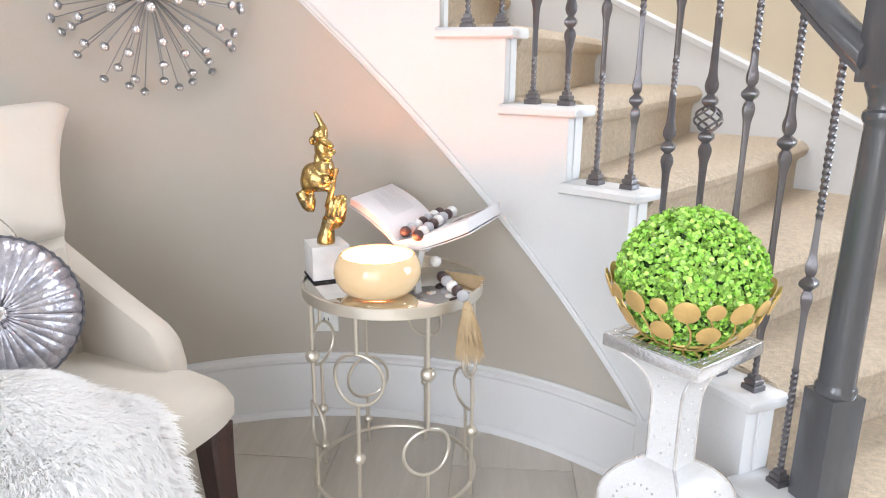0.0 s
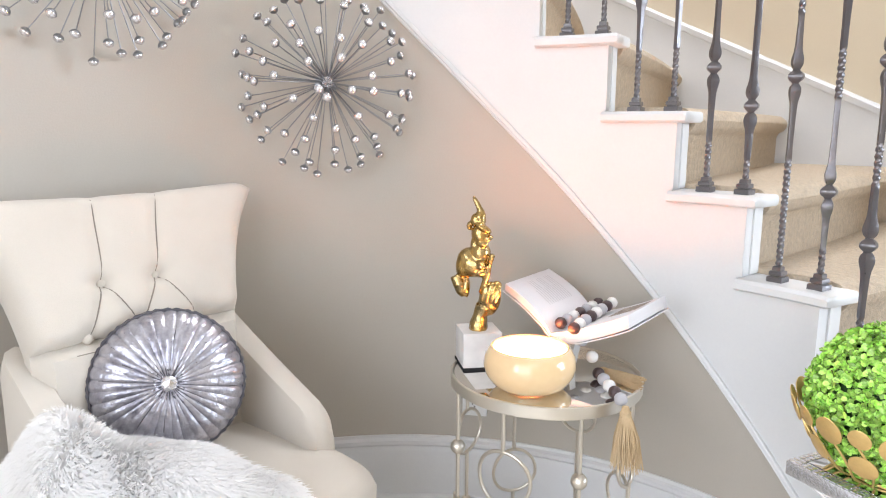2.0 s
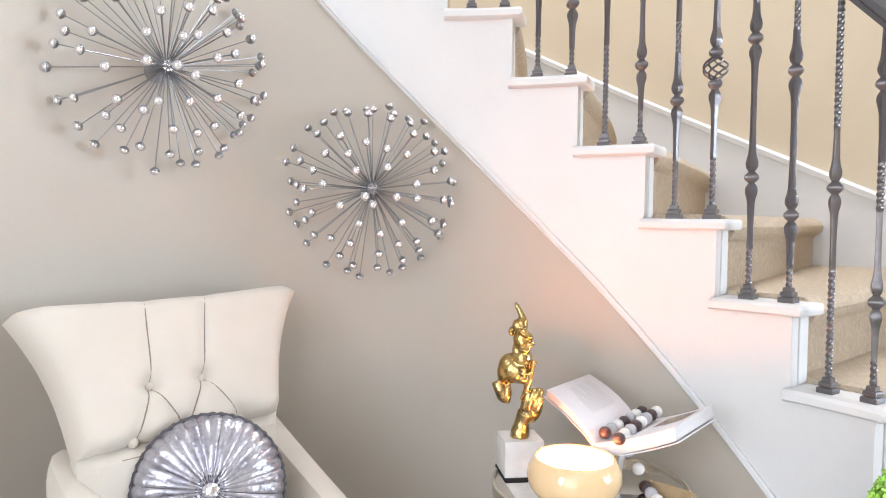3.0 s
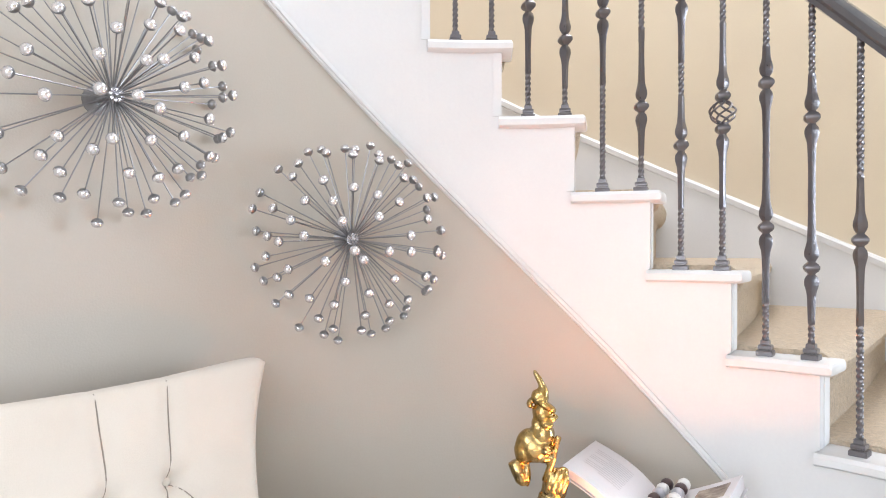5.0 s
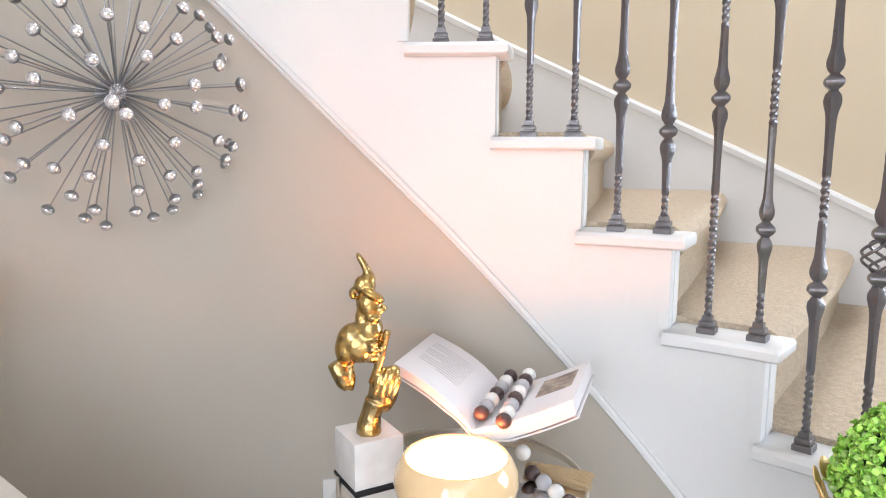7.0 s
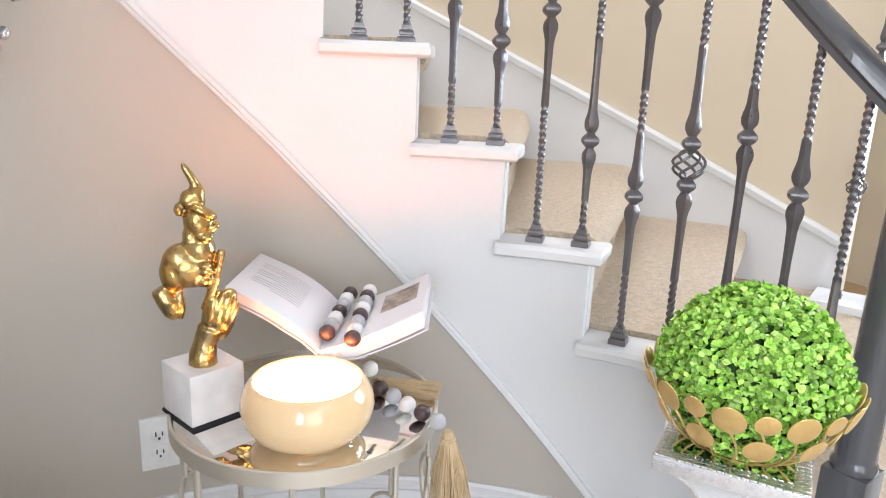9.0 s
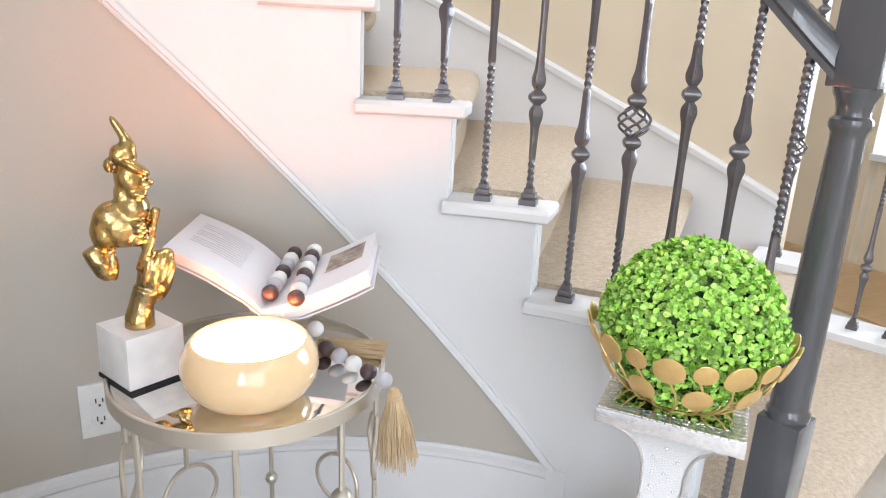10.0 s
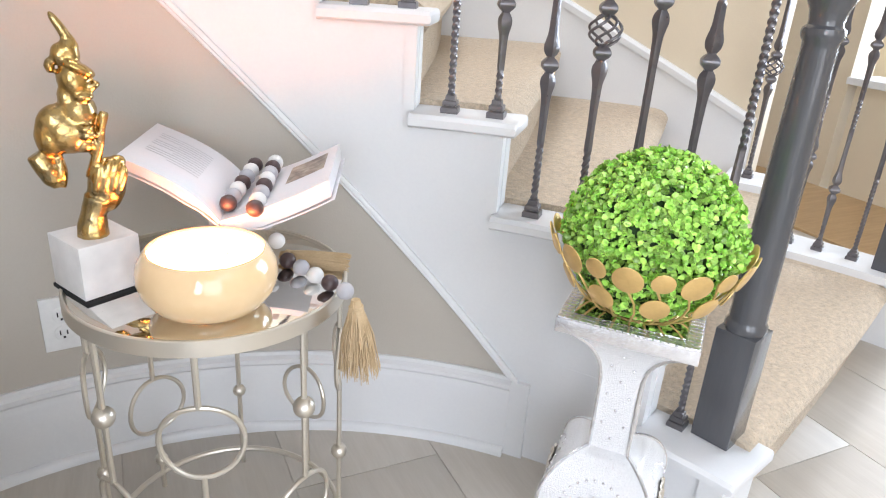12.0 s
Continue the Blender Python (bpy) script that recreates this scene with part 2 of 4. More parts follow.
def arc_box(bm, th0, th1, r0, r1, z0, z1, n=24):
    f0 = z0 if callable(z0) else (lambda th: z0)
    f1 = z1 if callable(z1) else (lambda th: z1)
    return arc_solid(bm, th0, th1, lambda th: [(r0, f0(th)), (r1, f0(th)), (r1, f1(th)), (r0, f1(th))], n)


# ---- setting: floor, walls, ceiling ----
bm = bmesh.new()
box(bm, -1.6, 6.2, -2.8, 5.2, -0.12, -0.0022)
floor = tagged(mesh_ob("floor", bm, GROUT), "wood-look grey beige porcelain tile floor with dark joints", "floor", kind="structure")

bm = bmesh.new()
box(bm, -1.6, 6.2, -2.8, 5.2, 5.0, 5.15)
tagged(mesh_ob("ceiling", bm, CEIL), "white painted ceiling of a two-storey foyer", "ceiling", kind="structure")

bm = bmesh.new()
arc_box(bm, 30.0, 186, R_WALL, R_CAP, 0.0, lambda th: max(trim_z(th) + 0.02, 0.02), 90)
tagged(mesh_ob("wall_curved", bm, WALL, True), "greige painted concave wall under the staircase", "wall", kind="structure")

bm = bmesh.new()
box(bm, -1.42, -1.222, -2.6, -2.0, 0, 5.0)
box(bm, -1.42, -1.222, -0.4, 1.06, 0, 5.0)
box(bm, -1.42, -1.222, -2.0, -0.4, 0, 0.6)
box(bm, -1.42, -1.222, -2.0, -0.4, 2.3, 5.0)
tagged(mesh_ob("wall_west", bm, WALL), "greige painted straight wall of the foyer", "wall", kind="structure")

# south wall, out of view: entry opening, and one assumed for the upper fill
bm = bmesh.new()
box(bm, -1.42, -1.2, -2.8, -2.6, 0, 5)
box(bm, -1.2, 0.9, -2.8, -2.6, 0, 0.12)
box(bm, -1.2, 0.3, -2.8, -2.6, 3.1, 5)
box(bm, 0.9, 6.0, -2.8, -2.6, 0, 3.1)
box(bm, 0.3, 6.0, -2.8, -2.6, 4.7, 5)
box(bm, 2.9, 6.0, -2.8, -2.6, 3.1, 4.7)
tagged(mesh_ob("wall_south", bm, WALL_FAR), "unseen cream entry wall with openings for the entry and upper lamps", "wall", kind="structure")

bm = bmesh.new()
box(bm, 6.0, 6.2, -2.8, 0.6, 0, 5)
box(bm, 6.0, 6.2, 3.2, 5.2, 0, 5)
box(bm, 6.0, 6.2, 0.6, 3.2, 2.95, 5)
box(bm, 6.0, 6.2, 0.6, 3.2, 0, 0.55)
tagged(mesh_ob("wall_east", bm, WALL_FAR), "unseen cream far wall with an opening for the side fill", "wall", kind="structure")

bm = bmesh.new()
box(bm, -1.6, 6.0, 5.0, 5.2, 0, 5)
tagged(mesh_ob("wall_north", bm, WALL_FAR), "cream painted wall beyond the stairs", "wall", kind="structure")

bm = bmesh.new()
arc_box(bm, 31.5, 186, R_OUT, R_OUT + 0.13, 0.0, 5.0, 70)
tagged(mesh_ob("wall_stair", bm, WALL_FAR, True), "cream painted curved wall beside the stairs", "wall", kind="structure")

bm = bmesh.new()
arc_solid(bm, 32.0, 178, lambda th: [(R_OUT - 0.014, skirt_z(th) - 0.55), (R_OUT + 0.002, skirt_z(th) - 0.55), (R_OUT + 0.002, skirt_z(th) + 0.0), (R_OUT - 0.014, skirt_z(th))], 70)
arc_solid(bm, 32.0, 178, lambda th: [(R_OUT - 0.026, skirt_z(th) - 0.028), (R_OUT + 0.001, skirt_z(th) - 0.03), (R_OUT + 0.001, skirt_z(th) + 0.008), (R_OUT - 0.02, skirt_z(th) + 0.006), (R_OUT - 0.028, skirt_z(th) - 0.006)], 70)
tagged(mesh_ob("trim_skirt", bm, WHITE, True), "white painted skirt board along the stair wall", "skirting", kind="structure")

# white baseboard with a moulded top, and a quarter round on the floor
def base_section(th):
    r = R_WALL
    return [(r - 0.016, 0.0), (r + 0.002, 0.0), (r + 0.002, 0.200), (r - 0.006, 0.200), (r - 0.008, 0.192), (r - 0.017, 0.186), (r - 0.018, 0.176), (r - 0.012, 0.168), (r - 0.014, 0.158), (r - 0.016, 0.153)]


bm = bmesh.new()
arc_solid(bm, 43.0, 180, base_section, 70)
arc_solid(bm, 43.0, 180, lambda th: [(R_WALL - 0.030, 0.0), (R_WALL - 0.014, 0.0), (R_WALL - 0.014, 0.020), (R_WALL - 0.022, 0.019), (R_WALL - 0.028, 0.013)], 70)
box(bm, -1.224, -1.206, -2.6, 1.05, 0, 0.195)
tagged(mesh_ob("baseboard", bm, WHITE, True), "tall white moulded baseboard curving along the wall", "baseboard", kind="structure")

# raking trim along the stringer
bm = bmesh.new()
arc_solid(bm, 42.2, 180, lambda th: [(R_WALL - 0.008, trim_z(th)), (R_WALL + 0.002, trim_z(th)), (R_WALL + 0.002, trim_z(th) + 0.026), (R_WALL - 0.012, trim_z(th) + 0.026), (R_WALL - 0.014, trim_z(th) + 0.022), (R_WALL - 0.014, trim_z(th) + 0.013), (R_WALL - 0.009, trim_z(th) + 0.010), (R_WALL - 0.011, trim_z(th) + 0.004)], 90)
arc_box(bm, 40.6, 43.0, R_WALL - 0.014, R_WALL + 0.002, 0, 0.195, 3)
arc_box(bm, 28.0, 41.0, R_WALL - 0.0045, R_WALL + 0.002, 0, 0.26, 8)
tagged(mesh_ob("trim_rake", bm, WHITE, True), "white raking moulding on the stair side", "moulding", kind="structure")

# ---- staircase ----
N_STEP = 16
stairs = thing("staircase", "curved staircase with white tread ends and beige carpet", "staircase", kind="structure")
for k in range(N_STEP):
    bm = bmesh.new()
    th0, th1 = nose(k) + 1.0, nose(k) + 1.0 + STEP
    top = RISE * (k + 1) - 0.025
    n = 8
    rings = []
    arc_box(bm, th0, th1 + 0.05, R_WALL - 0.004, R_CAP - 0.002, (lambda th: max(trim_z(th) + 0.012, 0.0)) if k > 1 else 0.0, top, n)
    # corner strips on the riser end
    arc_box(bm, th0 - 0.22, th0 + 1.0, R_WALL - 0.008, R_WALL + 0.022, max(top - RISE + 0.028, 0.0), top, 2)
    arc_box(bm, th0 - 0.22, th0 + 0.5, R_WALL + 0.034, R_CAP - 0.004, max(top - RISE + 0.028, 0.0), top, 2)
    part("stringer_panel", bm, WHITE, stairs)
    bm = bmesh.new()
    r0, r1 = (R_WALL - 0.030, R_CAP + 0.004) if k else (R_WALL - 0.048, R_CAP + 0.045)
    z = RISE * (k + 1)
    prof = [(r0 + 0.007, z - 0.027), (r1, z - 0.027), (r1, z), (r0 + 0.007, z), (r0, z - 0.008), (r0, z - 0.022)]
    ths = [nose(k) - 0.75, nose(k) - 0.6] + [nose(k) - 0.4 + i * (STEP + 1.6) / 6 for i in range(7)]
    rings = []
    for i, th in enumerate(ths):
        f = 0.55 if i == 0 else (0.9 if i == 1 else 1.0)
        zc = z - 0.015
        rings.append([at(th, r, zc + (q - zc) * f) for r, q in prof])
    rings_to_mesh(bm, rings)
    if k == 0:
        arc_box(bm, nose(0) + 0.6, nose(0) + 14, r0 + 0.02, R_WALL, 0.0, z - 0.03, 6)
        arc_box(bm, nose(0) + 0.3, nose(0) + 3, r0 + 0.012, r1 - 0.01, 0.0, z - 0.03, 3)
    part("tread_cap", bm, WHITE, stairs)
    # carpet over tread and riser
    bm = bmesh.new()
    rings = []
    for i in range(11):
        r = R_CAP + 0.001 + (R_OUT - 0.012 - R_CAP) * i / 10
        nz = nose(k) + 0.2 + 2.6 * i / 10
        run = radians(STEP) * r
        prof = [(0.034, -RISE), (0.034, -0.075), (0.026, -0.058), (0.010, -0.050), (0.0, -0.036), (-0.003, -0.020), (0.006, -0.004), (0.024, 0.008), (0.05, 0.012), (run * 0.5, 0.012), (run + 0.036, 0.012), (run + 0.036, -0.03), (0.06, -0.03), (0.06, -RISE)]
        rings.append([at(nz + math.degrees(s / r), r, z + q) for s, q in prof])
    rings_to_mesh(bm, rings)
    part("carpet_tread", bm, CARPET, stairs)

# ---- railings ----
def section(h, z, turn, power=1.0, n=8):
    """One ring of a forged bar: square (power 0) to round (power 1)."""
    out = []
    for i in range(n):
        a = 2 * math.pi * i / n + math.pi / 4
        c, s = math.cos(a), math.sin(a)
        q = max(abs(math.cos(a)), abs(math.sin(a)))
        rr = h * ((1 - power) / q + power * 1.08)
        out.append(Vector((rr * math.cos(a + turn), rr * math.sin(a + turn), z)))
    return out


BAR = 0.0056


def bar_profile(knuckles, basket, height, twist):
    """(z, half width, turn, roundness) up a forged baluster."""
    rows = []
    z = 0.0
    steps = int(height / 0.006)
    for i in range(steps + 1):
        z = height * i / steps
        h, pw = BAR, 0.1
        for kz in knuckles:
            d = (z - kz)
            if basket and abs(z - basket) < 0.038:
                h = BAR * 0.8
                continue
            reach = 0.16
            if 0.014 < abs(d) < reach:
                u = (abs(d) - 0.014) / (reach - 0.014)
                bulge = 0.0038 * math.exp(-((u - 0.13) / 0.11) ** 2) + 0.0030 * max(0, 1 - u) ** 1.5
                h = max(h, BAR * 0.92 + bulge - 0.003 * math.exp(-(u / 0.035) ** 2))
                pw = 0.35
            elif abs(d) <= 0.014:
                h = BAR * 0.8
        t = 0.0
        for a, b in twist:
            if z > a:
                t += (min(z, b) - a) * 2 * math.pi / 0.055
        if basket and abs(z - basket) < 0.026:
            continue
        rows.append((z, h, t, pw))
    return rows


KINDS = {
    "basket": ([0.332, 0.408, 0.80], 0.37, [(0.03, 0.15), (0.58, 0.68)]),
    "pair": ([0.29, 0.617], None, [(0.03, 0.12), (0.70, 0.9)]),
    "low_pair": ([0.20, 0.528], None, [(0.03, 0.08), (0.62, 0.9)]),
    "tall": ([0.45], None, [(0.03, 0.27), (0.58, 0.9)]),
    "low": ([0.21, 0.66], None, [(0.03, 0.09), (0.40, 0.5)]),
    "middle": ([0.30, 0.66], None, [(0.03, 0.15), (0.42, 0.5)]),
}
ORDER = ["low", "tall", "low_pair", "pair", "basket", "middle"]   # going up the stairs


def baluster_mesh(kind, height):
    knuckles, basket, twist = KINDS[kind]
    knuckles = [q for q in knuckles if q < height - 0.05]
    bm = bmesh.new()
    rows = bar_profile(knuckles, basket, height, twist)
    cut = [[r for r in rows if basket is None or r[0] < basket], [r for r in rows if basket is not None and r[0] > basket]]
    for group in cut:
        if group:
            rings_to_mesh(bm, [section(h, z, t, p) for z, h, t, p in group])
    return bm, knuckles, basket


def knuckle_mesh():
    bm = bmesh.new()
    rings_to_mesh(bm, [section(h, z, 0.4, 0.45) for h, z in ((0.0065, -0.015), (0.0082, -0.012), (0.0128, -0.008), (0.0160, -0.0035), (0.0164, 0), (0.0160, 0.0035), (0.0128, 0.008), (0.0082, 0.012), (0.0065, 0.015))])
    return bm


def shoe_mesh():
    bm = bmesh.new()
    rings_to_mesh(bm, [section(h, z, 0, 0.0) for h, z in ((0.0172, 0), (0.0172, 0.010), (0.0158, 0.012), (0.0118, 0.0125), (0.0118, 0.0145), (0.0140, 0.0155), (0.0140, 0.0225), (0.0126, 0.0245), (0.0098, 0.025), (0.0092, 0.034), (0.0065, 0.0355))])
    return bm


def basket_mesh():
    bm = bmesh.new()
    for j in range(6):
        pts = []
        for i in range(15):
            u = i / 14
            a = 2 * math.pi * (j / 6 + 0.45 * u)
            r = 0.004 + 0.0255 * math.sin(math.pi * u) ** 0.7
            pts.append((r * math.cos(a), r * math.sin(a), -0.028 + 0.056 * u))
        tube(bm, pts, 0.0027, 6)
    # end plates that hold the six wires
    bm.verts.ensure_lookup_table()
    for k in (0, 14 * 6):
        bm.faces.new([bm.verts[j * 90 + k] for j in range(6)])
    return bm


SHARED = {}


def shared(key, make, mat):
    """A mesh made once, for parts that look alike."""
    if key not in SHARED:
        bm = make()
        bmesh.ops.recalc_face_normals(bm, faces=bm.faces[:])
        me = bpy.data.meshes.new(key)
        bm.to_mesh(me)
        bm.free()
        me.materials.append(mat)
        me.shade_smooth()
        me.set_sharp_from_angle(angle=radians(40))
        SHARED[key] = me
    return SHARED[key]


def child(name, me, parent, m):
    o = new(name, me)
    o.parent = parent
    o.matrix_basis = m
    return o


def add_baluster(parent, kind, p, turn, height):
    hq = round(height / 0.01) * 0.01
    b = child("baluster", shared("baluster_%s_%d" % (kind, round(hq * 100)), lambda: baluster_mesh(kind, hq)[0], IRON), parent, Matrix.Translation(p) @ pose(0, 0, 0, 0, 0, turn))
    knuckles, basket, _ = KINDS[kind]
    child("shoe", shared("shoe", shoe_mesh, IRON), b, Matrix())
    for q in knuckles:
        if q < hq - 0.05:
            child("knuckle", shared("knuckle", knuckle_mesh, IRON), b, pose(0, 0, q))
    if basket:
        child("basket", shared("basket", basket_mesh, IRON), b, pose(0, 0, basket))
    return b


def newel(parent, p, turn, height, s=0.043):
    """A black box newel with a turned shaft."""
    bm = bmesh.new()
    box(bm, -s, s, -s, s, 0, 0.245, 0.003)
    m = Matrix.Translation(p) @ pose(0, 0, 0, 0, 0, turn)
    base = part("newel_base", bm, BLACKWOOD, parent)
    base.matrix_basis = m
    bm = bmesh.new()
    lathe(bm, [(0.0370, 0.243), (0.0385, 0.250), (0.0385, 0.258), (0.0350, 0.264), (0.0335, 0.268), (0.0345, 0.276), (0.0335, 0.284), (0.0335, 0.40), (0.0310, 0.58), (0.0272, 0.755), (0.0280, 0.765), (0.0325, 0.772), (0.0335, 0.779), (0.0325, 0.786), (0.0270, 0.791), (0.0262, 0.797), (0.0290, 0.812), (0.0352, 0.826), (0.0372, 0.832), (0.0372, 0.838)], 32)
    part("newel_shaft", bm, BLACKWOOD, parent).matrix_basis = m
    bm = bmesh.new()
    box(bm, -s, s, -s, s, 0.836, height, 0.003)
    part("newel_block", bm, BLACKWOOD, parent).matrix_basis = m
    bm = bmesh.new()
    lathe(bm, [(0.030, height), (0.046, height + 0.012), (0.048, height + 0.022), (0.034, height + 0.034), (0.03, height + 0.045), (0.043, height + 0.07), (0.04, height + 0.095), (0.02, height + 0.112), (0.003, height + 0.116)], 24)
    part("newel_cap", bm, BLACKWOOD, parent).matrix_basis = m


railing = thing("stair_railing", "black wrought iron balusters with dark wood handrail and newel", "railing")
for k in range(N_STEP):
    for off in (2.1, 7.1):
        if k == 0 and off < 5:
            continue
        th = nose(k) + off + (0.9 if k == 0 else 0)
        idx = (2 * k + (1 if off > 5 else 0))
        kind = ORDER[idx % 6]
        add_baluster(railing, kind, at(th, rail_r(th), RISE * (k + 1)), th, rail_z(th) + 0.012 - RISE * (k + 1))
newel(railing, at(20.5, 1.124, RISE), 16.8, 0.975, 0.0385)
bm = bmesh.new()
arc_solid(bm, 22.0, 176, lambda th: [(rail_r(th) + a, rail_z(th) + b) for a, b in ((-0.022, 0.0), (0.022, 0.0), (0.024, 0.014), (0.033, 0.022), (0.034, 0.040), (0.024, 0.056), (0.0, 0.063), (-0.024, 0.056), (-0.034, 0.040), (-0.033, 0.022), (-0.024, 0.014))], 80)
part("handrail", bm, BLACKWOOD, railing)

# the railing across the stairs, on a white curb
far_rail = thing("stair_railing", "black wrought iron railing on a white curb beyond the carpeted step", "railing")
RF = 2.32
bm = bmesh.new()
arc_box(bm, 16.0, 29.2, RF - 0.075, RF + 0.085, 0.0, RISE + 0.012, 8)
arc_box(bm, 29.0, 33.0, RF - 0.075, RF + 0.085, 0.0, 2 * RISE + 0.012, 5)
arc_box(bm, 15.6, 29.1, RF - 0.092, RF + 0.10, RISE + 0.012, RISE + 0.036, 8)
arc_box(bm, 28.7, 33.0, RF - 0.092, RF + 0.10, 2 * RISE + 0.012, 2 * RISE + 0.036, 5)
tagged(mesh_ob("trim_curb", bm, WHITE, True), "white painted curb under the far railing", "curb", kind="structure")
for i, th in enumerate((22.1, 24.7, 27.0, 31.3)):
    k = 0 if th < 29 else 1
    z = RISE * (k + 1) + 0.036
    add_baluster(far_rail, ["tall", "low", "middle", "basket"][i], at(th, RF, z), th, 1.25 - 0.19 * k + 0.019 * (th - 20))
newel(far_rail, at(19.4, RF, RISE + 0.036), 18, 1.30)
bm = bmesh.new()
arc_solid(bm, 18.5, 32, lambda th: [(RF + a, 1.50 + 0.019 * (th - 20) + b) for a, b in ((-0.022, 0.0), (0.022, 0.0), (0.034, 0.03), (0.02, 0.058), (-0.02, 0.058), (-0.034, 0.03))], 10)
part("handrail", bm, BLACKWOOD, far_rail)

# ---- armchair ----
CHAIR = pose(-0.832, 1.384, 0, 0, 0, 67)
# chair space: x to its own outer side, -y forward, z up; origin under the middle of the back's foot
chair = thing("armchair", "cream linen armchair with button tufted flared back and dark wood legs", "armchair", m=CHAIR)


def cushion(bm, corner_pts, thick, nu=14, nv=14, puff=0.02, dents=(), folds=(), bow=0.0, dip=0.0, ease=0.0):
    """A padded slab over four corners (a, b, c, d in order round), thick along its normal.
    dents: buttons; folds: pleats between points; bow: sides drawn in; dip: hollow top edge; ease: rounded upper corners."""
    a, b, c, d = [Vector(p) for p in corner_pts]
    nrm = (b - a).cross(d - a).normalized()
    top, bot = [], []
    for j in range(nv + 1):
        v = j / nv
        rt, rb = [], []
        for i in range(nu + 1):
            u = i / nu
            p = (a * (1 - u) + b * u) * (1 - v) + (d * (1 - u) + c * u) * v
            p = p + (b - a).normalized() * (0.5 - u) * 2 * bow * math.sin(math.pi * v)
            p = p - (d - a).normalized() * (dip * math.sin(math.pi * u) + ease * abs(2 * u - 1) ** 14) * v ** 3
            e = min(1, (1 - abs(2 * u - 1)) * 6) * min(1, (1 - abs(2 * v - 1)) * 6)
            e = math.sqrt(max(0.0, e * (2 - e)))
            h = puff * e + thick * 0.5 * (0.35 + 0.65 * e)
            for du, dv, depth, wide in dents:
                h -= depth * math.exp(-(((u - du) ** 2 + (v - dv) ** 2) / wide ** 2))
            for u0, v0, u1, v1, depth, wide in folds:
                t = max(0.0, min(1.0, ((u - u0) * (u1 - u0) + (v - v0) * (v1 - v0)) / ((u1 - u0) ** 2 + (v1 - v0) ** 2)))
                q = math.hypot(u - u0 - t * (u1 - u0), v - v0 - t * (v1 - v0))
                h -= depth * math.exp(-(q / wide) ** 2)
            rt.append(p + nrm * h)
            rb.append(p - nrm * thick * 0.5 * (0.35 + 0.65 * e))
        top.append(rt)
        bot.append(rb)
    tv = [[bm.verts.new(p) for p in r] for r in top]
    bv = [[bm.verts.new(p) for p in r] for r in bot]
    for j in range(nv):
        for i in range(nu):
            bm.faces.new((tv[j][i], tv[j][i + 1], tv[j + 1][i + 1], tv[j + 1][i]))
            bm.faces.new((bv[j][i], bv[j + 1][i], bv[j + 1][i + 1], bv[j][i + 1]))
    for j in range(nv):
        bm.faces.new((tv[j][0], tv[j + 1][0], bv[j + 1][0], bv[j][0]))
        bm.faces.new((tv[j][nu], bv[j][nu], bv[j + 1][nu], tv[j + 1][nu]))
    for i in range(nu):
        bm.faces.new((tv[0][i], bv[0][i], bv[0][i + 1], tv[0][i + 1]))
        bm.faces.new((tv[nv][i], tv[nv][i + 1], bv[nv][i + 1], bv[nv][i]))
    return bm, top, nrm


W0, W1 = 0.218, 0.340
ZB, ZT = 0.675, 0.955
bm = bmesh.new()
PLEATS = ((0.345, 0.36, 0.385, 1.0), (0.585, 0.36, 0.60, 1.0), (0.345, 0.36, 0.47, 0.02), (0.585, 0.36, 0.47, 0.02), (0.345, 0.36, 0.24, 0.02), (0.585, 0.36, 0.76, 0.02))
dents = [(0.345, 0.36, 0.016, 0.07), (0.585, 0.36, 0.016, 0.07), (0.24, 0.02, 0.016, 0.07), (0.47, 0.02, 0.016, 0.07), (0.76, 0.02, 0.016, 0.07)]
bm, top, nrm = cushion(bm, [(-W0, 0.0, ZB), (W0, 0.0, ZB), (W1 + 0.012, 0.13, ZT + 0.002), (0.042 - W1, 0.13, ZT - 0.004)], 0.085, 60, 44, 0.012, dents, [(*q, 0.0075, 0.026) for q in PLEATS], 0.018, 0.012, 0.022)
back = part("backrest", bm, LINEN, chair)
bm = bmesh.new()
cushion(bm, [(-W0 + 0.0, -0.03, 0.36), (W0, -0.03, 0.36), (W0, 0.004, ZB + 0.01), (-W0, 0.004, ZB + 0.01)], 0.085, 16, 16, 0.008)
part("lower_back", bm, LINEN, chair)


def on_back(u, v):
    return top[round(v * 44)][round(u * 60)] + nrm * 0.001


# dark tubes put crease shade along the pleats between buttons; then the buttons
for u0, v0, u1, v1 in PLEATS:
    bm = bmesh.new()
    pts = []
    for i in range(13):
        s = i / 12
        u, v = u0 + (u1 - u0) * s, v0 + (v1 - v0) * s
        fu, fv = u * 60, v * 44
        i0, j0 = min(int(fu), 59), min(int(fv), 43)
        a, b = fu - i0, fv - j0
        p = (top[j0][i0] * (1 - a) + top[j0][i0 + 1] * a) * (1 - b) + (top[j0 + 1][i0] * (1 - a) + top[j0 + 1][i0 + 1] * a) * b
        pts.append(p)
    tube(bm, pts, [0.0009 + 0.0006 * math.sin(math.pi * i / 12) for i in range(13)], 6)
    part("pleat", bm, SEAM, back)
for u, v in ((0.345, 0.36), (0.585, 0.36), (0.24, 0.02), (0.47, 0.02), (0.76, 0.02)):
    bm = bmesh.new()
    ball(bm, on_back(u, v) + nrm * 0.004, 0.011, 14, 8, (1, 0.7, 1))
    part("button", bm, LINEN, back)
bm = bmesh.new()
tube(bm, [(-W0 + 0.07 + i * (2 * W0 - 0.14) / 10, -0.044, ZB - 0.005) for i in range(11)], 0.002, 6)
part("seam", bm, SEAM, chair)

